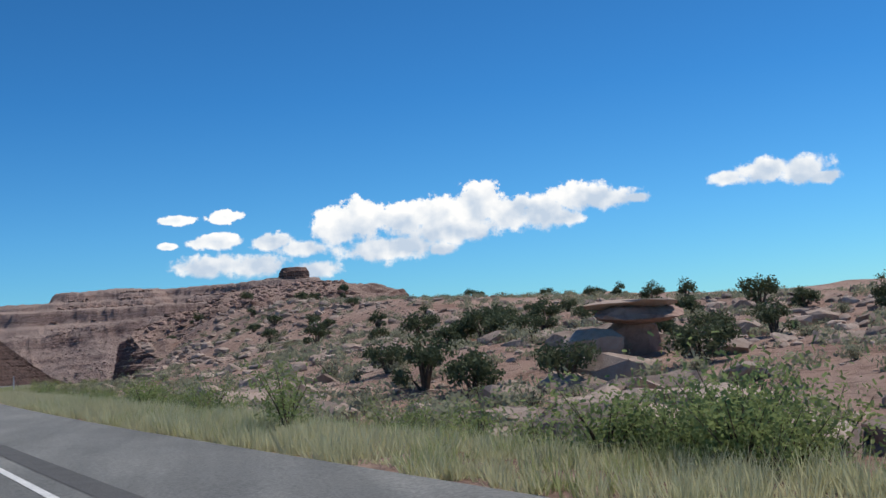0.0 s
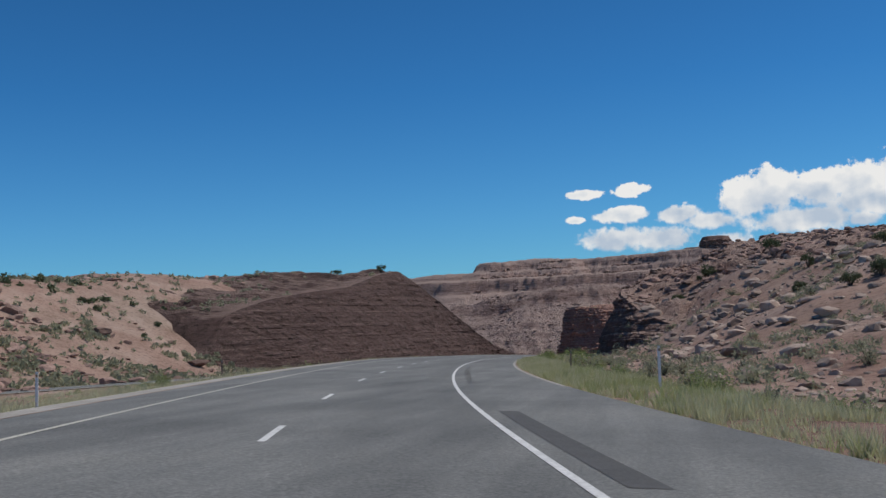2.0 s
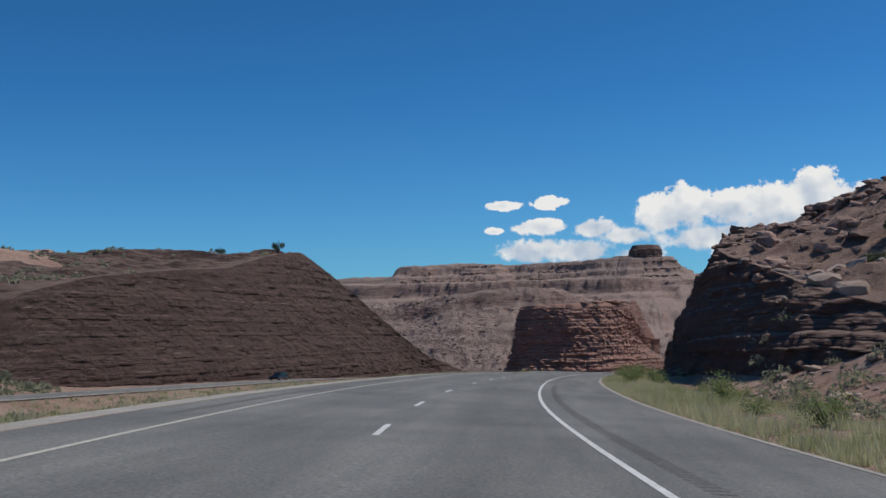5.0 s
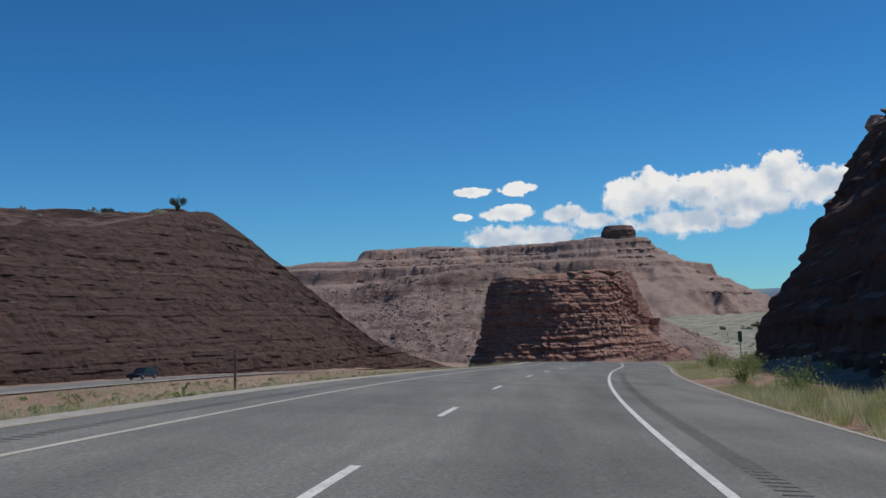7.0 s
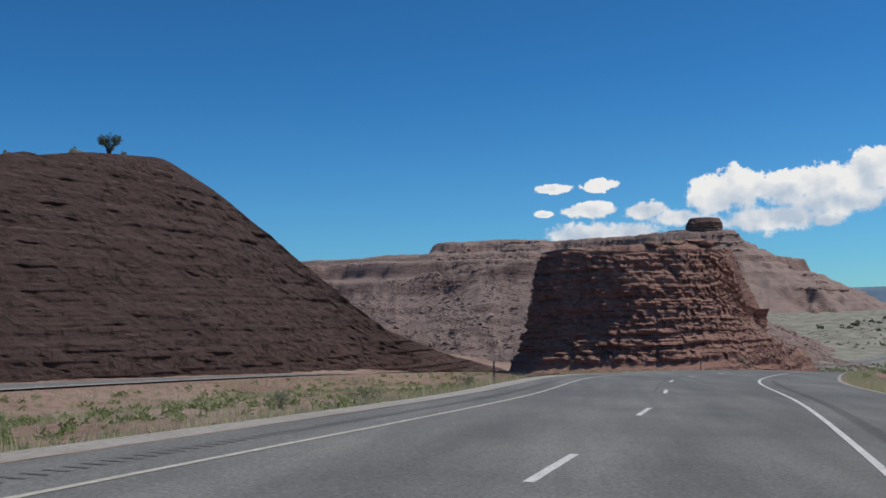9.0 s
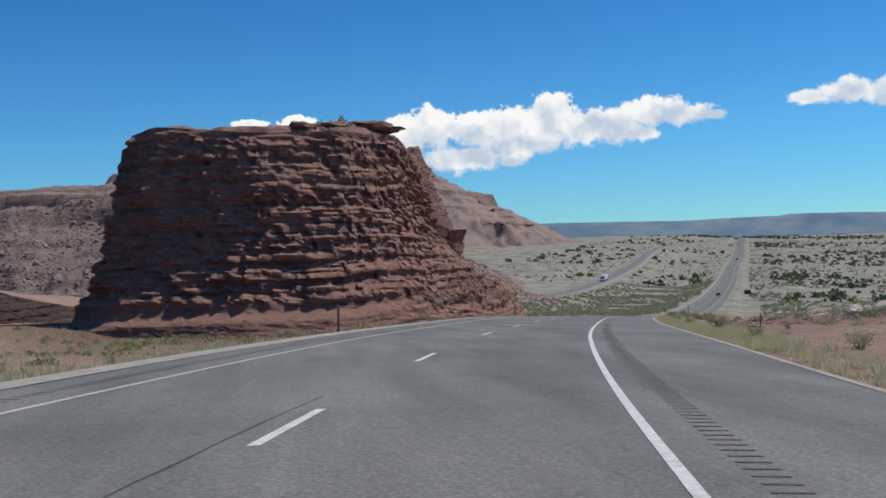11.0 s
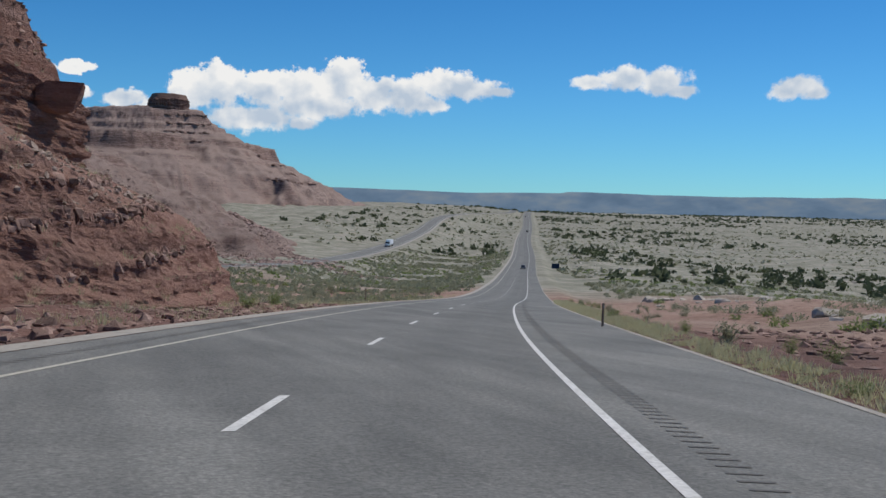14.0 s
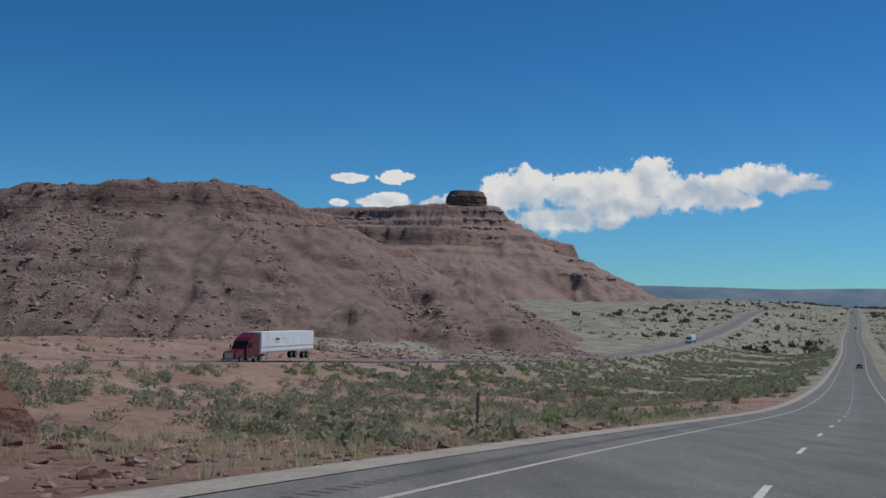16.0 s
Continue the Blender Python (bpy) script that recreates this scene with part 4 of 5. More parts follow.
def stone_shape(seed, slab=0.5):
    """An angular stone: a ball cut flat on several sides."""
    r = np.random.default_rng(seed)
    v = ico_v.copy()
    for _ in range(9):
        nrm = r.normal(size=3)
        nrm /= np.linalg.norm(nrm)
        lim = r.uniform(.45, .8)
        d = v @ nrm
        v -= np.maximum(d - lim, 0)[:, None] * nrm
    v *= np.array([1.0, r.uniform(.6, .95), slab]) * 1.35
    v += 0.05 * r.normal(size=v.shape)
    return v


STONES = [stone_shape(i, sl) for i, sl in enumerate((.32, .4, .55, .28, .7, .45))]


def stones(name, pts, size, mat, tilt=0.25, sink=0.25):
    """Many stones in one mesh."""
    vs, fs = [], []
    for i, (p, s) in enumerate(zip(pts, size)):
        m = Euler((rng.normal(0, tilt), rng.normal(0, tilt), rng.uniform(0, 6.28))).to_matrix()
        v = STONES[i % len(STONES)] * s @ np.array(m).T + p + np.array([0, 0, s * (.3 - sink)])
        vs.append(v)
        fs.append(ico_f + i * len(ico_v))
    return mesh_from(name, np.vstack(vs), np.vstack(fs), mat, False)


def spots(n_, y0, y1, u0, u1, keep=None, grow=1.0):
    """Places by stretch of road and metres from its edge line."""
    out = np.empty((0, 2))
    while len(out) < n_:
        y_ = rng.uniform(y0, y1, 2 * n_)
        u_ = u0 + (u1 - u0) * rng.uniform(size=2 * n_) ** grow
        x_ = road_x(y_) + u_ * np.sqrt(1 + slope_of(road_x, y_) ** 2)
        p = np.stack([x_, y_], 1)
        out = np.vstack([out, p if keep is None else p[keep(x_, y_)]])
    return [(float(a), float(c)) for a, c in out[:n_]]


def patchy(scale, lim, seed):
    return lambda x_, y_: (value_noise(x_ / scale, y_ / scale, seed) > lim) & clear_of_roads(x_, y_)


def verge(scale, lim, seed):
    return lambda x_, y_: value_noise(x_ / scale, y_ / scale, seed) > lim


# ---- trees and shrubs as things ----
def tube(points, radii, sides=6):
    vs, fs = [], []
    for j, (p, r) in enumerate(zip(points, radii)):
        for i in range(sides):
            a = 2 * math.pi * i / sides
            vs.append((p[0] + r * math.cos(a), p[1] + r * math.sin(a), p[2]))
    for j in range(len(points) - 1):
        for i in range(sides):
            k2 = (i + 1) % sides
            fs.append((j * sides + i, j * sides + k2, (j + 1) * sides + k2, (j + 1) * sides + i))
    return np.array(vs), np.array(fs)


def joined(pieces):
    vs, fs, o_ = [], [], 0
    for v, f_ in pieces:
        vs.append(v)
        fs.append(f_ + o_)
        o_ += len(v)
    return np.vstack(vs), np.vstack(fs)


def branching(tubes, sides):
    """Stems that all grow out of one shared base ring, as one piece."""
    vs, fs, o_ = [tubes[0][0][:sides]], [], sides
    for v, f_ in tubes:
        k = f_ + (o_ - sides)
        fs.append(np.where(f_ < sides, f_, k))
        vs.append(v[sides:])
        o_ += len(v) - sides
    return np.vstack(vs), np.vstack(fs)


def juniper(seed, height=3.2, wide=1.7):
    r = random.Random(seed)
    ob = tagged(new("juniper_tree"), "dark green juniper with a dense uneven crown on stony ground", "tree", "junipers on the slopes")
    limbs = [tube([(0, 0, -.3), (.05, .02, .3 * height * .6), (.1, 0, height * .55)], [.16, .12, .05], 5)]
    blobs = [(0, 0, height * .68, wide * .62)]
    for i in range(6):
        a = i * 1.05 + r.uniform(-.4, .4)
        d, z = wide * r.uniform(.45, .75), height * r.uniform(.2, .72)
        tip = (math.cos(a) * d, math.sin(a) * d, z)
        limbs.append(tube([(0, 0, -.3), (tip[0] * .5, tip[1] * .5, z * .7), tip], [.09, .06, .02], 5))
        blobs.append((*tip, wide * r.uniform(.32, .52)))
    v, f_ = branching(limbs, 5)
    part("trunk", mesh_from("trunk", v, f_, m_bark), ob, "grey twisted trunk and limbs")
    cs, sz = [], []
    for x_, y_, z_, rad in blobs:
        d = rng.normal(size=(170, 3))
        d /= np.linalg.norm(d, axis=1)[:, None]
        d *= rng.uniform(.35, 1.1, (170, 1))
        cs.append(np.array([x_, y_, z_]) + d * rad * np.array([1, 1, .85]))
        sz.append(np.full(170, .21))
    v, f_ = quads_at(np.vstack(cs), np.concatenate(sz))
    part("crown", mesh_from("crown", v, f_, m_juniper, False), ob)
    return ob


def shrub(seed, height, wide, mat, name, label, leaves=420, leaf=.16):
    r = random.Random(seed)
    ob = tagged(new(name), label, "shrub", name + "s by the road")
    stems = []
    cs = []
    for i in range(9):
        a, d = r.uniform(0, 6.28), wide * r.uniform(.2, .8)
        tip = (math.cos(a) * d, math.sin(a) * d, height * r.uniform(.55, .95))
        stems.append(tube([(0, 0, -.1), (tip[0] * .4, tip[1] * .4, tip[2] * .5), tip], [.03, .02, .008], 4))
        k = leaves // 9
        t = rng.uniform(.25, 1.08, (k, 1))
        c = np.array(tip) * t + rng.normal(0, 1, (k, 3)) * wide * .2
        c[:, 2] = np.abs(c[:, 2])
        cs.append(c)
    v, f_ = branching(stems, 4)
    part("stem", mesh_from("stem", v, f_, m_bark), ob)
    v, f_ = quads_at(np.vstack(cs), np.full(sum(map(len, cs)), leaf), 0.2)
    part("foliage", mesh_from("foliage", v, f_, mat, False), ob)
    return ob


def plant(kinds, xy, low=.7, high=1.3):
    for i, (x_, y_) in enumerate(xy):
        s = rng.uniform(low, high)
        m = pose(x_, y_, drop(x_, y_) - 0.05, 0, 0, rng.uniform(0, 360)) @ Matrix.Diagonal((s, s, s * rng.uniform(.85, 1.15), 1))
        ob = copy_thing(kinds[i % len(kinds)], m)
        ob.matrix_basis = m


def put_away(kinds):
    """Remove the patterns from which the copies were taken."""
    for ob in kinds:
        for o in (*ob.children_recursive, ob):
            bpy.data.objects.remove(o)


junipers = [juniper(i, h, w) for i, (h, w) in enumerate(((3.0, 1.7), (2.4, 1.8), (3.6, 1.6), (2.0, 1.5)))]
TREES = [(-103.4, 415.7), (-122.4, 427.5), (-5.9, 234.9), (13.1, 160.7), (-11, 225.4), (8, 175.5), (8.8, 47), (10.6, 45), (13.5, 41), (18.7, 39.5), (25, 81), (18, 80), (22, 83), (8.4, 55), (10.4, 124),
         (27, 242), (5, 238)]
plant(junipers, TREES, .75, 1.0)
plant(junipers, spots(40, 60, 215, 30, 110, patchy(30, .45, 5.0), .8), .45, .9)
plant(junipers, spots(16, 42, 95, 36, 78, None), .7, 1.05)
plant(junipers, spots(60, 640, 1100, 45, 330, patchy(60, .5, 9.0)), .7, 1.2)
greens = [shrub(i, h, w, m_green, "green_shrub", "leafy green shrub growing at the roadside", 1100, .10) for i, (h, w) in enumerate(((1.7, 1.3), (1.4, 1.5), (2.2, 1.5)))]
plant(greens, spots(26, 6, 13.5, 5.9, 8.6, None), .42, .75)
plant(greens, spots(16, 1.5, 8, 5.4, 9.5, None), .40, .6)
plant(greens, [(10.7, 485.7), (13.6, 492.0)], .5, .6)
plant(greens, spots(14, 16, 46, 5.4, 10, None), .5, .8)
plant(greens, spots(16, 42, 80, 6.5, 14, None), .3, .6)
plant(greens, spots(26, 60, 230, 5.6, 11, None), .35, .75)
plant(greens, spots(10, 215, 300, 5.0, 7.6, None), .45, .8)
plant(greens, spots(34, 330, 540, 4.4, 8.5, None), .2, .34)
plant(greens, [(-45.4, 117.4), (-47, 119), (-44.2, 114.6), (-49, 122)], .4, .6)
sages = [shrub(10 + i, h, w, m_sage, "sagebrush", "grey-green sagebrush on dry soil", 440, .095) for i, (h, w) in enumerate(((.8, .8), (.6, .9), (1.0, .8)))]
plant(sages, spots(130, 10, 212, 8, 60, patchy(12, .35, 3.0), 1.5), .6, 1.4)
plant(sages, spots(50, 8, 60, 8, 34, None, 1.2), .5, 1.1)
plant(sages, spots(40, 90, 420, -34, -11.5, patchy(9, .4, 4.0)), .5, 1.0)
plant(sages, spots(40, 440, 600, -60, -12, patchy(10, .4, 4.0)), .6, 1.3)
plant(sages, spots(30, 330, 540, 5, 16, None), .4, .8)
put_away(junipers + greens + sages)

# ---- low cover that nobody could count ----
xy = np.array(spots(420, 515, 620, -60, -20, patchy(7, .35, 6.5)) + spots(4200, 500, 1000, -75, -11.5, patchy(9, .42, 6.0)) + spots(2600, 400, 760, 16, 220, patchy(22, .45, 7.0), 1.2) + spots(2600, 0, 220, 10, 110, patchy(9, .4, 8.0)))
for sel, leaf_, k_ in ((xy[:, 1] < 600, .13, 72), (xy[:, 1] >= 600, .34, 18)):
    thing("sage_scrub", clumps("sage_scrub", rest(xy[sel]), rng.uniform(.35, .95, sel.sum()), k_, m_sage, .75, leaf_), "grey-green low scrub over the flats", "scrub", kind="stuff")
xy = np.stack([rng.uniform(-170, 70, 5200), rng.uniform(560, 800, 5200)], 1)
xy = xy[other_v(xy[:, 0], xy[:, 1]) < -9][:2300]
thing("foot_scrub", clumps("foot_scrub", rest(xy[:900]), rng.uniform(.3, .8, 900), 30, m_sage, .7, .24), "low grey scrub at the foot of the mesa", "scrub", kind="stuff")
foot_xy = xy[900:]
xy = np.array(spots(420, 520, 1000, -70, -12, patchy(18, .55, 16.0)) + spots(450, 440, 800, 18, 110, patchy(16, .5, 17.0)))
for sel, leaf_, k_ in ((xy[:, 1] < 660, .14, 90), (xy[:, 1] >= 660, .30, 24)):
    thing("green_scrub", clumps("green_scrub", rest(xy[sel]), rng.uniform(.4, 1.0, sel.sum()), k_, m_green, .75, leaf_), "greener low scrub along the verges", "scrub", kind="stuff")
xy = np.array(spots(900, 700, 1500, 25, 900, patchy(120, .56, 2.0), 1.2) + spots(2200, 1500, 2520, 20, 1500, patchy(110, .46, 2.2), 1.3) + spots(220, 1000, 2400, -190, -14, patchy(90, .5, 2.5)) + spots(120, 2300, 2520, -90, 60, None))
on_mesa = mesa_height(xy[:, 0], xy[:, 1]) > ground_height(xy[:, 0], xy[:, 1])
xy = xy[~on_mesa]
thing("far_junipers", clumps("far_junipers", rest(xy), rng.uniform(1.3, 3.4, len(xy)), 16, m_juniper, .8, .42), "dark scattered junipers far across the flats", "trees", kind="stuff")
xy = np.array(spots(4200, 760, 2000, 12, 900, patchy(50, .42, 21.0), 1.6) + spots(900, 1000, 2000, -190, -12, patchy(50, .45, 22.0)))
thing("far_scrub", clumps("far_scrub", rest(xy), rng.uniform(.6, 1.6, len(xy)), 9, m_sage, .6, .5), "pale far scrub across the flats", "scrub", kind="stuff")
xy = np.array(spots(1300, 120, 330, -190, -90, None) + spots(1300, 105, 290, -105, -48, lambda x_, y_: (other_v(x_, y_) < -8) & (value_noise(x_ / 10, y_ / 10, 5.5) > .42)) + spots(500, 300, 460, -190, -75, None))
high_ = rest(xy)
xy = xy[(xy[:, 1] < 290) | (high_[:, 2] > np.interp(xy[:, 1], [290, 318, 345, 398, 440], [6, 10, 13, 20, 23]))]
thing("hill_scrub", clumps("hill_scrub", rest(xy), rng.uniform(.4, 1.3, len(xy)), 16, m_sage), "dry scrub on the hill", "scrub", kind="stuff")

xy = np.array(spots(1500, -5, 50, 3.75, 6.6, verge(3.5, .25, 54.0), 1.3) + spots(6400, -5, 235, 3.7, 8.8, verge(3.5, .22, 51.0), 1.3) + spots(1500, 235, 300, 3.5, 6.5, verge(2.5, .4, 52.0), 1.4) + spots(3000, 300, 540, 2.5, 5.6, lambda x_, y_: road_u(x_, y_) > pave_r(y_) + .12, 1.3))
xy = xy[road_u(xy[:, 0], xy[:, 1]) > pave_r(xy[:, 1]) + .12 + .25 * value_noise(xy[:, 0], xy[:, 1], 3.5)]
thing("verge_grass", blades("verge_grass", rest(xy), rng.uniform(.15, .5, len(xy)) * (0.6 + 0.8 * value_noise(xy[:, 0] / 4, xy[:, 1] / 4, 3.0)) * np.where(xy[:, 1] > 300, .65, .95), 34, .16, m_grass), "dry yellow-green grass along the road", "grass", kind="stuff")
xy = np.array(spots(3000, -5, 300, 4.2, 12, verge(6, .5, 12.0), 1.2))
xy = xy[rest(xy)[:, 2] < road_z(xy[:, 1]) + .6]
thing("green_grass", blades("green_grass", rest(xy), rng.uniform(.2, .55, len(xy)), 24, .22, m_grass_green), "green grass among the dry verge", "grass", kind="stuff")
xy = np.array(spots(7500, 60, 370, -40, -10.3, patchy(6, .22, 13.0), .8) + spots(700, 370, 430, -30, -10.6, patchy(6, .45, 13.0), .8) + spots(6500, 150, 365, -22, -10.3, verge(5, .25, 18.0), .9) + spots(9000, 150, 440, -60, -20, lambda x_, y_: (other_v(x_, y_) > 10) & (other_v(x_, y_) < 28)) + spots(700, 430, 560, -22, -11.3, patchy(5, .5, 14.0)) + spots(1300, 486, 570, -34, -10.6, verge(5, .35, 19.0), .8) + spots(1500, 25, 140, -19, -10.3, verge(4, .4, 15.0), 1.3))
thing("median_grass", blades("median_grass", rest(xy), rng.uniform(.18, .55, len(xy)), 15, .28, m_grass), "patchy dry grass in the median", "grass", kind="stuff")
xy = np.array(spots(900, 120, 420, -38, -11, patchy(8, .4, 61.0)) + spots(700, 150, 430, -60, -18, lambda x_, y_: (other_v(x_, y_) > 11) & (other_v(x_, y_) < 32)))
thing("median_scrub", clumps("median_scrub", rest(xy), rng.uniform(.2, .5, len(xy)), 38, m_green, .8, .2), "small green weeds in the median", "scrub", kind="stuff")

# ---- stones ----
m_mesa_stone = two_tone("dusty_talus_stone", (.31, .215, .18), (.38, .275, .235), (.22, .145, .12), 0.3, 2.2, 0.93, 0.1, vary=.45)
xy = np.array(spots(1500, 60, 232, 14, 75, patchy(16, .42, 31.0)) + spots(900, 0, 100, 14, 90, patchy(14, .42, 32.0)))
thing("slope_stones", stones("slope_stones", rest(xy), np.minimum(.14 + rng.exponential(.24, len(xy)), .9), m_pale_rock), "pale broken sandstone blocks over the slope", "stones", kind="stuff")
xy = np.array([(rng.uniform(-24, 30), rng.uniform(226, 300)) for _ in range(1500)])
xy = xy[road_u(xy[:, 0], xy[:, 1]) > 12]
xy = xy[rest(xy)[:, 2] > np.interp(xy[:, 1], [228, 245, 265, 288], [2.0, 5.5, 8.6, 10.6])]
tagged(part("cutting_rubble", stones("cutting_rubble", rest(xy), np.minimum(.22 + rng.exponential(.3, len(xy)), 1.0), m_red_rock), cutting, "angular red and brown blocks on the cutting"), kind="stuff")
xy = np.array(spots(900, 425, 520, -24, -11, None, .7))
xy = xy[rest(xy)[:, 2] < ground_height(xy[:, 0], xy[:, 1]) + .25]
thing("foot_stones", stones("foot_stones", rest(xy), np.minimum(.05 + rng.exponential(.08, len(xy)), .32), m_red_rock), "fallen stones at the foot of the rock", "stones", kind="stuff")
PEBBLE = bmesh.new()
bmesh.ops.create_icosphere(PEBBLE, subdivisions=1, radius=1)
peb_v = np.array([v.co for v in PEBBLE.verts])
peb_f = np.array([[v.index for v in f_.verts] for f_ in PEBBLE.faces])
PEBBLE.free()


def rubble(name, pts, size, mat, flat=.6, most=.3):
    """Thousands of small angular stones in one mesh."""
    k = len(pts)
    size = np.minimum(size, most)
    v = peb_v[None] * (1 + rng.normal(0, .22, (k, len(peb_v), 1)))
    v = v * rng.uniform(.6, 1.5, (k, 1, 3)) * np.array([1, 1, flat])
    a = rng.uniform(0, 6.28, k)
    c_, s_ = np.cos(a)[:, None], np.sin(a)[:, None]
    v = np.stack([v[:, :, 0] * c_ - v[:, :, 1] * s_, v[:, :, 0] * s_ + v[:, :, 1] * c_, v[:, :, 2]], -1)
    v = v * np.asarray(size)[:, None, None] + pts[:, None, :]
    f_ = (peb_f[None] + (np.arange(k) * len(peb_v))[:, None, None]).reshape(-1, 3)
    return mesh_from(name, v.reshape(-1, 3), f_, mat, False)


xy = np.stack([rng.uniform(-240, 95, 52000), rng.uniform(705, 900, 52000)], 1)
xy = xy[value_noise((xy[:, 0] + .35 * xy[:, 1]) / 16, xy[:, 1] / 60, 4.0) + .25 * smooth(0, -160, xy[:, 0]) > rng.uniform(.35, .75, len(xy))][:15000]
heap = np.stack([rng.normal(82, 8, 900), rng.normal(1000, 15, 900)], 1)
tagged(part("talus_rubble", rubble("talus_rubble", rest(np.vstack([xy, heap])), np.concatenate([np.minimum(.22 + rng.exponential(.22, len(xy)), 1.3), .7 + rng.exponential(.7, len(heap))]), m_mesa_stone, most=2.4), mesa, "fallen blocks on the talus of the mesa"), kind="stuff")
# broken ledges that stand out along the beds of the promontory
led = np.stack([rng.uniform(-300, 60, 60000), rng.uniform(720, 905, 60000)], 1)
lz = mesa_height(led[:, 0], led[:, 1])
bed_ = (lz + 1.5 * fbm(led[:, 0] / 60, led[:, 1] / 60, 2.0, 3)) % 7.5
led = led[(bed_ < .7) & (lz > 12) & (value_noise(led[:, 0] / 22, led[:, 1] / 30, 8.0) > .45)][:5000]
tagged(part("ledge_rubble", rubble("ledge_rubble", rest(led), .3 + rng.exponential(.35, len(led)), m_red_rock, .5, 1.5), mesa, "broken rock ledges along the beds of the mesa"), kind="stuff")
xy = np.array(spots(2600, 426, 520, -26, -10.6, None, .7))
xy = xy[rest(xy)[:, 2] < ground_height(xy[:, 0], xy[:, 1]) + .25]
thing("bank_gravel", rubble("bank_gravel", rest(xy), .03 + rng.exponential(.05, len(xy)), m_red_rock), "loose stones on the bank below the rock", "stones", kind="stuff")
thing("foot_rubble", rubble("foot_rubble", rest(foot_xy), .12 + rng.exponential(.2, len(foot_xy)), m_mesa_stone, most=.9), "stones strewn below the mesa", "stones", kind="stuff")
xy = np.stack([rng.uniform(-18, 1, 2600), rng.uniform(464, 494, 2600)], 1)
tal = rest(xy)
tal = tal[tal[:, 2] > -1.6]
thing("butte_top_stones", rubble("butte_top_stones", tal, .10 + rng.exponential(.16, len(tal)), m_red_rock), "dark broken blocks on the upper slope of the butte", "stones", kind="stuff")
xy = np.stack([rng.uniform(-8, 12, 5000), rng.uniform(455, 502, 5000)], 1)
tal = rest(xy)
tal = tal[(tal[:, 2] > -10.8) & (tal[:, 2] < -6.2)][:1400]
thing("butte_talus_stones", rubble("butte_talus_stones", tal, .04 + rng.exponential(.07, len(tal)), m_pale_rock), "loose stones on the slope below the upper cliff", "stones", kind="stuff")
band = rest(np.stack([rng.uniform(-9, 13, 26000), rng.uniform(448, 504, 26000)], 1))
lean = band[:, 2] - .03 * (band[:, 1] - 475) - .25 * fbm(band[:, 0] / 5, band[:, 1] / 5, 3.0, 2)
band_ok = (band[:, 2] > ground_height(band[:, 0], band[:, 1]) + 1.0) & (road_u(band[:, 0], band[:, 1]) < -12)
band = band[band_ok & ((np.abs(lean + 11.3) < .28) | (np.abs(lean + 9.6) < .14) | (np.abs(lean + 14.0) < .16))][:1500]
thing("ledge_blocks", rubble("ledge_blocks", band, .10 + rng.exponential(.10, len(band)), m_red_rock, .9), "dark jointed blocks along the thin hard beds", "stones", kind="stuff")
xy = np.array(spots(3000, 0, 230, 9, 60, patchy(7, .4, 71.0)))
thing("slope_rubble", rubble("slope_rubble", rest(xy), .06 + rng.exponential(.13, len(xy)), m_pale_rock), "small broken stones over the slope", "stones", kind="stuff")
xy = np.array(spots(90, 12, 75, 20, 55, patchy(10, .4, 72.0)) + spots(120, 120, 232, 18, 60, patchy(14, .45, 73.0)))
thing("ledge_slabs", stones("ledge_slabs", rest(xy), np.minimum(.5 + rng.exponential(.4, len(xy)), 1.2), m_pale_rock, .12), "broad pale sandstone ledges on the slope", "stones", kind="stuff")
xy = np.array(spots(34, 18, 52, 11, 24, patchy(9, .4, 76.0)) + spots(26, 20, 60, 24, 44, None))
thing("bedrock_sheets", stones("bedrock_sheets", rest(xy), rng.uniform(.9, 2.2, len(xy)), m_pale_rock, .05, .42), "pale sheets of bare sandstone among the bushes", "stones", kind="stuff")
xy = np.array(spots(420, 430, 620, 18, 90, patchy(20, .5, 41.0)) + spots(800, 700, 1500, 20, 500, patchy(60, .5, 42.0)))
thing("flat_slabs", stones("flat_slabs", rest(xy), np.minimum(.25 + rng.exponential(.4, len(xy)), 1.3), m_white_rock, .12), "white slabs of rock on the flats", "stones", kind="stuff")

xy = np.array(spots(900, 405, 470, 9, 40, patchy(8, .4, 74.0)) + spots(260, 425, 475, 16, 42, None))
thing("bank_rubble", rubble("bank_rubble", rest(xy), .10 + rng.exponential(.16, len(xy)), m_red_rock), "broken red stones over the low bank", "stones", kind="stuff")
xy = np.array(spots(110, 414, 460, 19, 40, patchy(7, .4, 75.0)))
thing("bank_slabs", stones("bank_slabs", rest(xy), np.minimum(.35 + rng.exponential(.4, len(xy)), 1.4), m_white_rock, .18), "pale sandstone slabs tipped on the red bank", "stones", kind="stuff")
POSTS = [(-41.6, 117, 1.35), (-46.1, 245.6, 1.95), (-21.4, 117.8, 1.1), (-23.3, 375.6, 1.3), (-4.2, 431, 1.3), (24.8, 508.8, 1.4), (14.6, 434.5, 1.15), (19.5, 455, 1.0), (-25.4, 250, 1.0), (-37.7, 319, 1.1), (8.3, 403.6, 1.0)]
WHITE_POSTS = [(-17.1, 92.6, 1.35), (-36.2, 88.7, 1.25)]
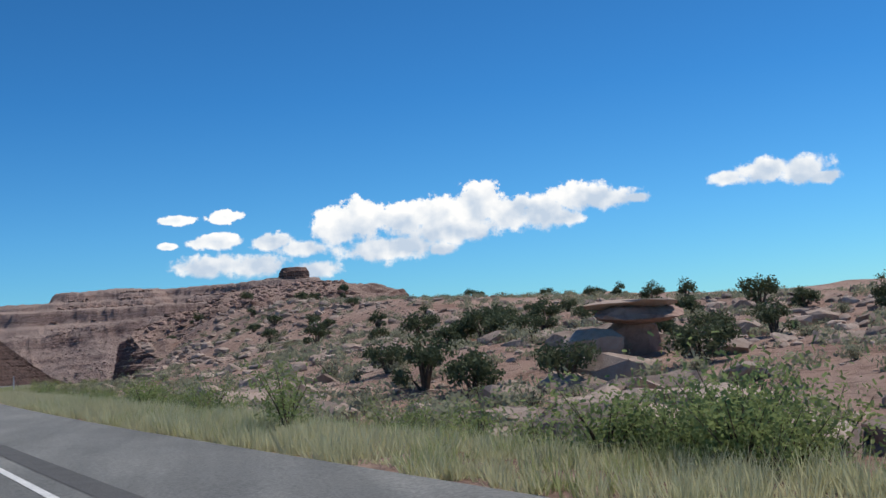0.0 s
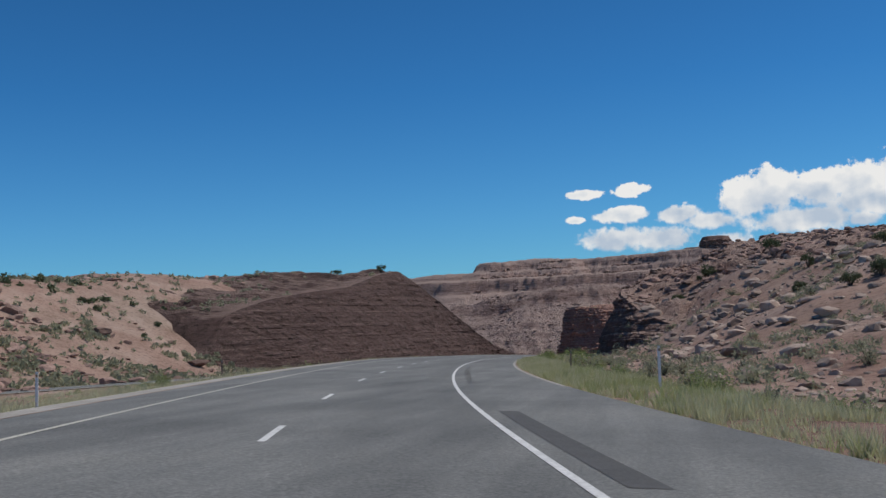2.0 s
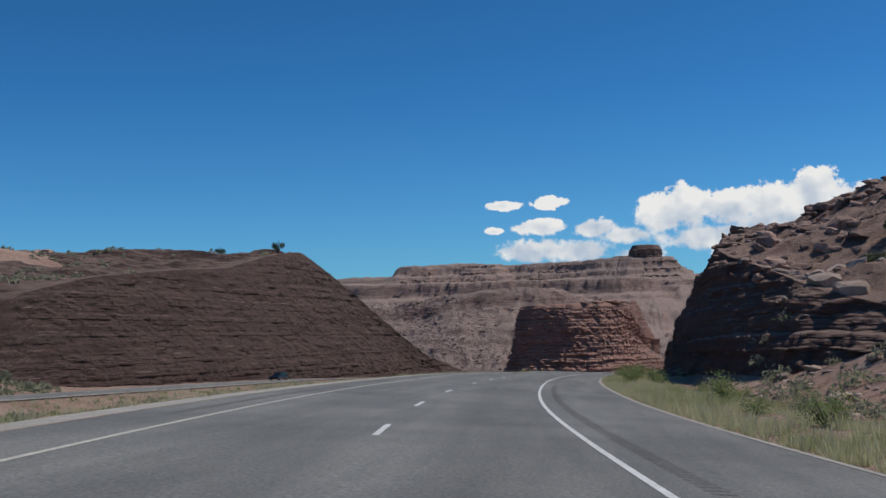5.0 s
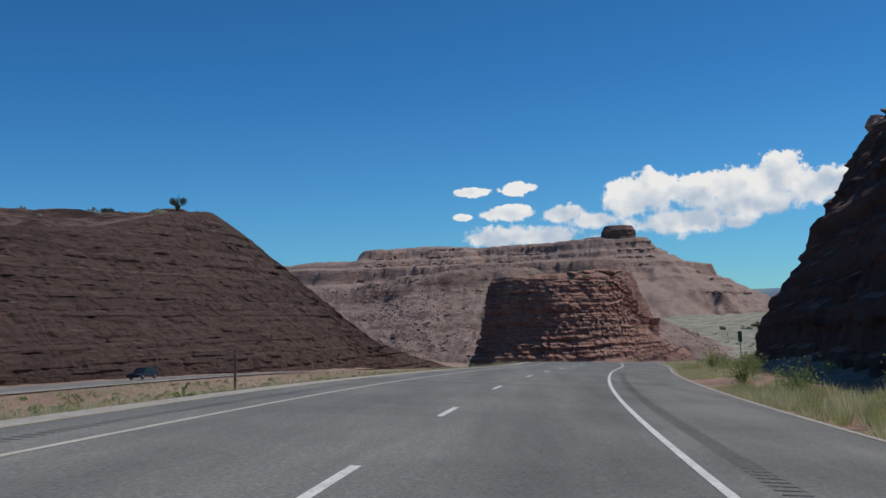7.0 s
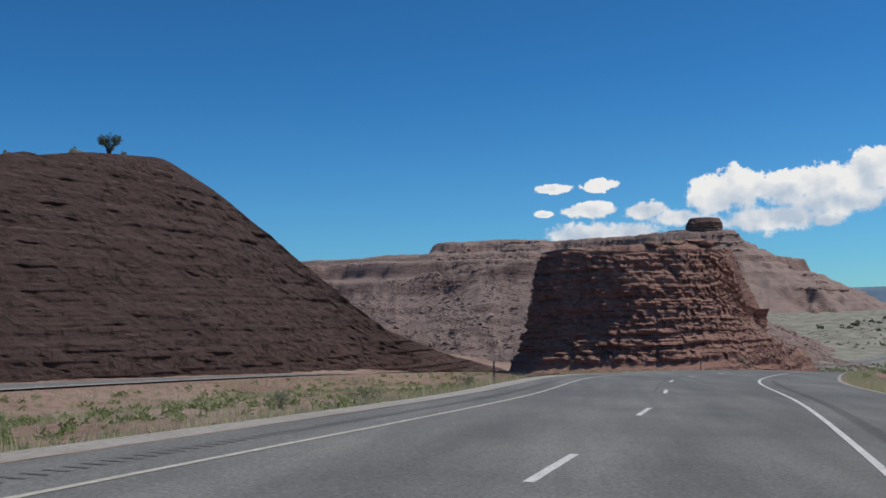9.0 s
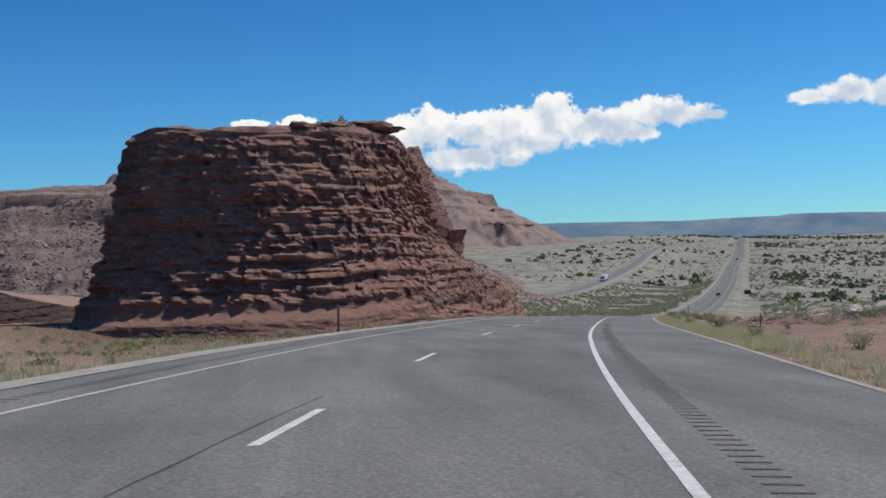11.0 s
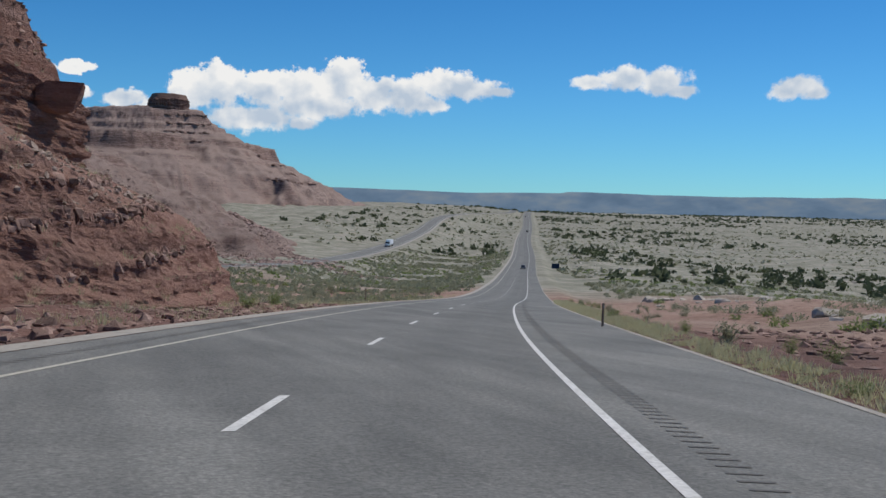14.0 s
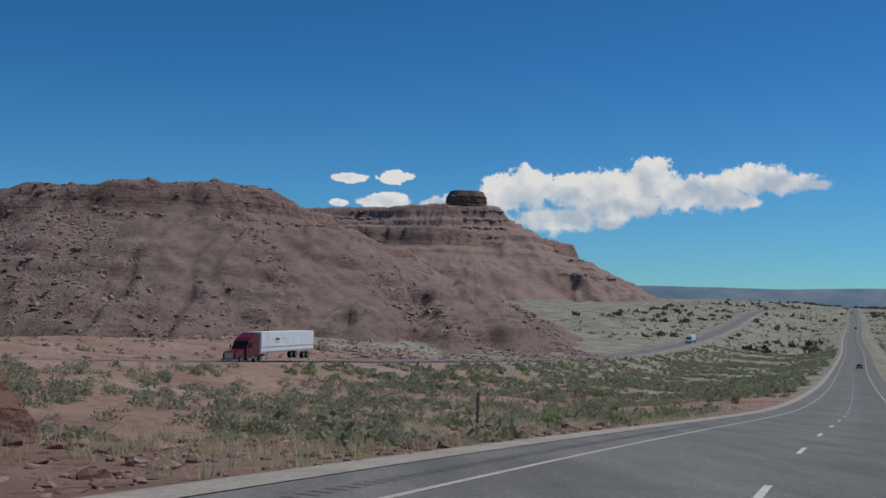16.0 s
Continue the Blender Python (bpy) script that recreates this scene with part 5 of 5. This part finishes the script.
# ---- roadside posts and signs ----
m_post = two_tone("rusty_brown_steel", (.20, .15, .12), (.27, .21, .17), (.13, .09, .07), 3, 20, 0.8, 0.01)
m_marker = two_tone("white_marker_plastic", (.72, .72, .70), (.80, .80, .78), (.55, .55, .53), 3, 20, 0.6, 0.003)
m_sign = two_tone("dull_green_sign", (.035, .10, .06), (.05, .13, .08), (.03, .07, .05), 2, 9, 0.6, 0.003)
m_steel = two_tone("dull_grey_steel", (.30, .30, .30), (.38, .38, .38), (.24, .24, .24), 3, 12, 0.5, 0.003)


def box_mesh(name, size, at, mat, bevel=0.01):
    bm = bmesh.new()
    bmesh.ops.create_cube(bm, size=1)
    bmesh.ops.scale(bm, vec=size, verts=bm.verts)
    if bevel:
        bmesh.ops.bevel(bm, geom=bm.edges[:], offset=min(bevel, min(size) * .45), segments=2, affect='EDGES', profile=0.6)
    bmesh.ops.translate(bm, vec=at, verts=bm.verts)
    me = bpy.data.meshes.new(name)
    bm.to_mesh(me)
    bm.free()
    me.materials.append(mat)
    return me


def channel_post(x, y, height, mat=None, label="rusty steel post standing in the verge", cap=None):
    """A thin U-shaped post with a small reflector."""
    ob = tagged(new("marker_post"), label, "post", "posts along the road")
    z = drop(x, y)
    ob.matrix_basis = pose(x, y, z, 0, 1.5, 20)
    bm = bmesh.new()
    for sx_, sy_, dx, dy in ((.07, .012, 0, 0), (.012, .045, -.035, .02), (.012, .045, .035, .02)):
        r = bmesh.ops.create_cube(bm, size=1)
        bmesh.ops.scale(bm, vec=(sx_, sy_, height + .4), verts=r["verts"])
        bmesh.ops.translate(bm, vec=(dx, dy, height / 2 - .2), verts=r["verts"])
    me = bpy.data.meshes.new("post")
    bm.to_mesh(me)
    bm.free()
    me.materials.append(mat or m_post)
    part("post", me, ob)
    part("reflector", box_mesh("reflector", (.06, .012, .09), (0, -.015, height - .12), cap or m_steel, .003), ob, "small reflector plate")
    return ob


for x_, y_, h_ in POSTS:
    channel_post(x_, y_, h_)
for x_, y_, h_ in WHITE_POSTS:
    channel_post(x_, y_, h_, m_marker, "white delineator post beside the road", m_post)


def small_sign(x, y, w, h, top, turn, mat, label):
    ob = tagged(new("road_sign"), label, "sign")
    ob.matrix_basis = pose(x, y, drop(x, y), 0, 0, turn)
    part("post", box_mesh("post", (.07, .05, top + .3), (0, .04, top / 2 - .15), m_post), ob)
    part("panel", box_mesh("panel", (w, .02, h), (0, 0, top - h / 2), mat, .008), ob, "painted sheet-metal panel")
    return ob


m_blue_sign = two_tone("dark_blue_sign", (.02, .035, .07), (.03, .05, .10), (.02, .03, .05), 2, 9, 0.6, 0.003)
small_sign(-17.5, 301, .32, .9, 2.3, -15, m_sign, "dull green sign on a post, seen from behind")
small_sign(182.7, 799.5, 3.0, 2.0, 2.9, -24, m_blue_sign, "dark blue road sign on a post in the verge")

# ---- vehicles ----
def paint(name, col, rough=.3, metal=.0):
    m, n, l, b = material(name, rough, metal, .5)
    r = ramp(n, [(0.3, tuple(.85 * c for c in col)), (0.7, col)])
    l.new(noise_node(n, l, place(n), 1.2, 5).outputs[0], r.inputs[0])
    l.new(r.outputs[0], b.inputs["Base Color"])
    return m


m_maroon = paint("dark_red_truck_paint", (.13, .012, .018))
m_trailer = paint("white_trailer_sheet", (.82, .83, .85), .5)
m_tyre = paint("black_rubber", (.018, .018, .018), .85)
m_chrome = paint("dull_chrome", (.5, .5, .5), .25, 1.0)
m_navy = paint("dark_blue_car_paint", (.015, .02, .035), .25)
m_silver = paint("silver_car_paint", (.33, .35, .38), .3, .4)
m_glass, n, l, b = material("tinted_vehicle_glass", .12, spec=.3)
b.inputs["Base Color"].default_value = (.012, .014, .016, 1)
m_blue = paint("pale_blue_truck_paint", (.24, .36, .46), .4)
m_letter = paint("dark_trailer_lettering", (.05, .055, .07), .6)
m_lamp_red = paint("red_tail_lamp", (.25, .01, .01), .3)


def profile_mesh(name, pts, half, mat, bevel=.06, taper=.0):
    """A side outline (x forward, z up) given a width, its edges rounded, the top drawn in a little."""
    bm = bmesh.new()
    top = max(p[1] for p in pts)
    vs = [bm.verts.new((x, half * (1 - taper * max(z, 0) / top), z)) for x, z in pts]
    ws = [bm.verts.new((x, -half * (1 - taper * max(z, 0) / top), z)) for x, z in pts]
    bm.faces.new(vs)
    bm.faces.new(ws[::-1])
    k = len(pts)
    for i in range(k):
        bm.faces.new((vs[(i + 1) % k], vs[i], ws[i], ws[(i + 1) % k]))
    bmesh.ops.recalc_face_normals(bm, faces=bm.faces)
    bmesh.ops.bevel(bm, geom=bm.edges[:], offset=bevel, segments=2, affect='EDGES', profile=.7)
    me = bpy.data.meshes.new(name)
    bm.to_mesh(me)
    bm.free()
    me.materials.append(mat)
    return me


def wheel(x, y, r, w, parent):
    bm = bmesh.new()
    bmesh.ops.create_cone(bm, cap_ends=True, segments=20, radius1=r, radius2=r, depth=w)
    bmesh.ops.bevel(bm, geom=bm.edges[:], offset=r * .12, segments=2, affect='EDGES')
    bmesh.ops.rotate(bm, matrix=Matrix.Rotation(math.pi / 2, 3, "X"), verts=bm.verts)
    bmesh.ops.translate(bm, vec=(x, y, r), verts=bm.verts)
    me = bpy.data.meshes.new("tyre")
    bm.to_mesh(me)
    bm.free()
    me.materials.append(m_tyre)
    t = part("wheel", me, parent)
    bm = bmesh.new()
    bmesh.ops.create_cone(bm, cap_ends=True, segments=14, radius1=r * .6, radius2=r * .5, depth=w + .03)
    bmesh.ops.rotate(bm, matrix=Matrix.Rotation(math.pi / 2, 3, "X"), verts=bm.verts)
    bmesh.ops.translate(bm, vec=(x, y, r), verts=bm.verts)
    me = bpy.data.meshes.new("rim")
    bm.to_mesh(me)
    bm.free()
    me.materials.append(m_chrome)
    part("rim", me, t, "metal wheel rim")


def car(name, x, y, z, turn, mat, label, suv=True):
    ob = tagged(new(name), label, "car", "vehicles on the highway")
    ob.matrix_basis = pose(x, y, z, 0, 0, turn)
    h = 1.70 if suv else 1.45
    part("body", profile_mesh("body", [(-2.3, .35), (-2.3, .95), (2.15, .88), (2.35, .7), (2.3, .35)], .92, mat, .08), ob)
    part("cabin", profile_mesh("cabin", [(-2.15, .9), (-1.9 if suv else -1.5, h), (.35, h), (1.25, .9)], .84, m_glass, .08, .12), ob, "dark glazed cabin")
    part("roof", profile_mesh("roof", [(-1.9 if suv else -1.45, h - .05), (-1.8, h + .03), (.3, h + .03), (.42, h - .05)], .70, mat, .03), ob)
    for sx_ in (-1.4, 1.4):
        for sy_ in (-.82, .82):
            wheel(sx_, sy_, .34, .22, ob)
    for sy_ in (-.7, .7):
        part("headlamp", box_mesh("headlamp", (.06, .28, .14), (2.3, sy_, .72), m_chrome, .02), ob)
        part("tail_lamp", box_mesh("tail_lamp", (.05, .22, .2), (-2.31, sy_, .82), m_lamp_red, .02), ob)
    part("bumper", box_mesh("bumper", (.16, 1.8, .2), (2.32, 0, .42), m_tyre, .04), ob)
    part("bumper", box_mesh("bumper", (.16, 1.8, .2), (-2.32, 0, .42), m_tyre, .04), ob)
    return ob


def semi_truck(x, y, z, turn, cab, box, label):
    """A tractor with a sleeper cab and a long box trailer, heading along +x."""
    ob = tagged(new("semi_truck"), label, "truck", "vehicles on the highway")
    ob.matrix_basis = pose(x, y, z, 0, 0, turn)
    part("hood", profile_mesh("hood", [(7.2, .6), (7.2, 1.9), (9.3, 1.6), (9.75, 1.35), (9.75, .6)], 1.02, cab, .12, .1), ob)
    part("cab", profile_mesh("cab", [(3.9, .8), (3.9, 3.75), (4.6, 3.95), (6.1, 3.3), (6.6, 2.9), (7.3, 1.9), (7.3, .8)], 1.2, cab, .14, .06), ob)
    part("windshield", profile_mesh("windshield", [(6.62, 2.85), (6.72, 2.87), (7.34, 2.0), (7.25, 1.95)], 1.05, m_glass, .02), ob)
    for sy_ in (-1.19, 1.19):
        part("side_window", box_mesh("side_window", (.9, .03, .6), (6.2, sy_ * .985, 2.35), m_glass, .02), ob)
        part("exhaust_stack", mesh_from("exhaust_stack", *tube([(3.7, sy_ * .9, .8), (3.7, sy_ * .9, 2.4), (3.7, sy_ * .9, 4.0)], [.09, .09, .08], 10), m_chrome), ob, "chrome exhaust stack")
        part("fuel_tank", box_mesh("fuel_tank", (1.5, .5, .55), (5.2, sy_ * .8, .75), m_chrome, .18), ob, "chrome fuel tank")
        part("mirror", box_mesh("mirror", (.08, .2, .5), (7.1, sy_ * 1.18, 2.2), m_tyre, .02), ob)
    part("grille", box_mesh("grille", (.08, 1.3, .8), (9.76, 0, 1.05), m_chrome, .03), ob, "chrome radiator grille")
    part("bumper", box_mesh("bumper", (.25, 2.3, .35), (9.8, 0, .5), m_chrome, .08), ob, "chrome bumper")
    part("chassis", box_mesh("chassis", (8.6, .9, .25), (5.2, 0, .85), m_tyre, .03), ob)
    tr = part("trailer", box_mesh("trailer", (16.0, 2.5, 2.75), (-4.5, 0, 2.65), box, .05), ob, "long white box trailer")
    part("side_rail", box_mesh("side_rail", (16.02, 2.54, .16), (-4.5, 0, 1.32), m_steel, .02), tr)
    for sy_ in (-1.262, 1.262):
        part("stripe", box_mesh("stripe", (15.8, .008, .07), (-4.5, sy_, 1.95), m_letter, 0), tr, "thin dark stripe")
        for bx_, bw, bh in ((-1.1, 1.5, .55), (.3, .22, .3), (1.4, .12, .35), (-2.7, .18, .3), (-3.5, .14, .34), (-4.3, .2, .3), (-1.1, 1.3, .12)):
            zc = 3.0 if bh != .12 else 2.55
            part("lettering", box_mesh("lettering", (bw * .8, .008, bh * .55), (bx_, sy_, zc), m_letter, 0), tr, "plain dark bar in place of lettering")
        part("landing_leg", box_mesh("landing_leg", (.12, .12, 1.1), (1.2, sy_ * .7, .75), m_steel, .02), tr)
    for wx in (8.6, 4.9, 3.6, -9.3, -10.6):
        for sy_ in (-1.0, 1.0):
            wheel(wx, sy_, .51, .5 if wx < 8 else .3, ob)
    return ob


def on_other(y, v):
    t = float(slope_of(other_x, y))
    return float(other_x(y)) + v * math.sqrt(1 + t * t), y, float(other_z(y)) + .06, math.degrees(math.atan2(1, t))


def on_road(y, u):
    t = float(slope_of(road_x, y))
    x = float(road_x(y)) + u * math.sqrt(1 + t * t)
    return x, y, float(road_top(x, y)) + .01, math.degrees(math.atan2(1, t))


x_, y_, z_, a_ = on_other(342, -1.9)
car("car", x_, y_, z_, a_ + 180, m_navy, "dark blue saloon car driving on the far carriageway", False)
x_, y_, z_, a_ = on_other(625, 0.6)
semi_truck(x_, y_, z_, a_ + 180, m_maroon, m_trailer, "dark red semi truck with a white box trailer on the road")
x_, y_, z_, a_ = on_other(1010, 1.8)
semi_truck(x_, y_, z_, a_ + 180, m_blue, m_trailer, "pale blue semi truck far along the carriageway")
x_, y_, z_, a_ = on_road(790, -1.9)
car("car", x_, y_, z_, a_, m_silver, "silver saloon car driving away down the road", False)
x_, y_, z_, a_ = on_road(1420, -1.9)
car("car", x_, y_, z_, a_, m_navy, "dark car far ahead on the rising road")
x_, y_, z_, a_ = on_road(1900, -5.5)
car("car", x_, y_, z_, a_, m_navy, "dark car far ahead on the rising road")

# ---- overhanging rock by the road ----
ob = tagged(new("balanced_rock"), "flat sandstone slab overhanging a dark red recess", "rock")
ob.matrix_basis = pose(18.5, 45.5, drop(18.5, 45.5) - .1, 0, 0, 25)
for i, (dx, dy, dz, sx_, sy_, sz_, mt) in enumerate(((.5, 1.0, .7, 2.2, 1.5, 1.75, m_red_rock), (.1, .1, 2.15, 2.7, 2.1, .62, m_red_rock), (-.2, .2, 2.55, 2.6, 2.0, .36, m_pale_rock), (-1.9, .9, .5, 1.5, 1.6, 1.1, m_pale_rock), (2.2, .9, .3, 1.3, 1.4, .9, m_pale_rock))):
    v = stone_shape(60 + i, .8) * np.array([sx_, sy_, sz_]) / np.array([1.35, 1.1, 1.08]) + np.array([dx, dy, dz])
    part(("pedestal", "slab", "slab", "flank", "flank")[i], mesh_from("slab", v, ico_f, mt, False), ob)

# cap slabs on the rim of the butte
butte = bpy.data.objects["rock_butte"]
for i, (cx, cy, cs) in enumerate(((-14.5, 450, 2.2), (-17, 447, 2.6), (-20.5, 445, 1.8), (-24, 443, 1.5), (-16, 452, 2.0))):
    v = stone_shape(80 + i, .22) * cs + np.array([cx, cy, drop(cx, cy) + .25])
    part("cap_slab", mesh_from("cap_slab", v, ico_f, m_block, False), butte)
# shrubs along its flat top
xy = np.array([(rng.normal(-22, 3.5), rng.normal(447, 2.0)) for _ in range(16)])
thing("rim_scrub", clumps("rim_scrub", rest(xy), rng.uniform(.4, .9, len(xy)), 40, m_sage, .9), "dry scrub along the top of the butte", "scrub", kind="stuff")
# the square block that overhangs at the end of the butte's upper cliff
v = stone_shape(124, .62) * 1.5
v = np.clip(v * np.array([1.1, 1.1, 1.6]), (-1.6, -1.4, -.95), (1.6, 1.4, .95)) + np.array([-.7, 490.5, -4.0])
part("nose_block", mesh_from("nose_block", v, ico_f, m_block, False), butte)

# rocky rims and junipers on the slopes above the far carriageway
xy = np.array([(-150 - 70 * rng.uniform(), 255 + 150 * rng.uniform()) for _ in range(900)] + [(-105 - 50 * rng.uniform(), 150 + 140 * rng.uniform()) for _ in range(700)])
keep_ = value_noise(xy[:, 0] / 16, xy[:, 1] / 9, 33.0) > .6
thing("hill_outcrops", stones("hill_outcrops", rest(xy[keep_]), np.minimum(.5 + rng.exponential(.6, keep_.sum()), 2.4), m_red_rock, .12), "red ledges breaking out of the hillside", "stones", kind="stuff")
xy = np.array(spots(260, 60, 330, -240, -95, patchy(24, .5, 81.0)))
thing("hill_junipers", clumps("hill_junipers", rest(xy), rng.uniform(.5, 1.5, len(xy)), 40, m_juniper, .9), "dark small junipers dotted over the hillside", "trees", kind="stuff")

# dark broken ledges along the beds of the far, higher tier
led = np.stack([rng.uniform(-260, 300, 90000), rng.uniform(1600, 1800, 90000)], 1)
lz = mesa_height(led[:, 0], led[:, 1])
bed_ = (lz + 2.5 * fbm(led[:, 0] / 90, led[:, 1] / 90, 2.0, 3)) % 11.5
led = led[(bed_ < .8) & (lz > 16) & (value_noise(led[:, 0] / 45, led[:, 1] / 60, 8.0) > .5)][:2600]
tagged(part("ledge_rubble", rubble("ledge_rubble", rest(led), .7 + rng.exponential(.8, len(led)), m_red_rock, .6, 3.5), mesa, "broken rock ledges along the beds of the mesa"), kind="stuff")
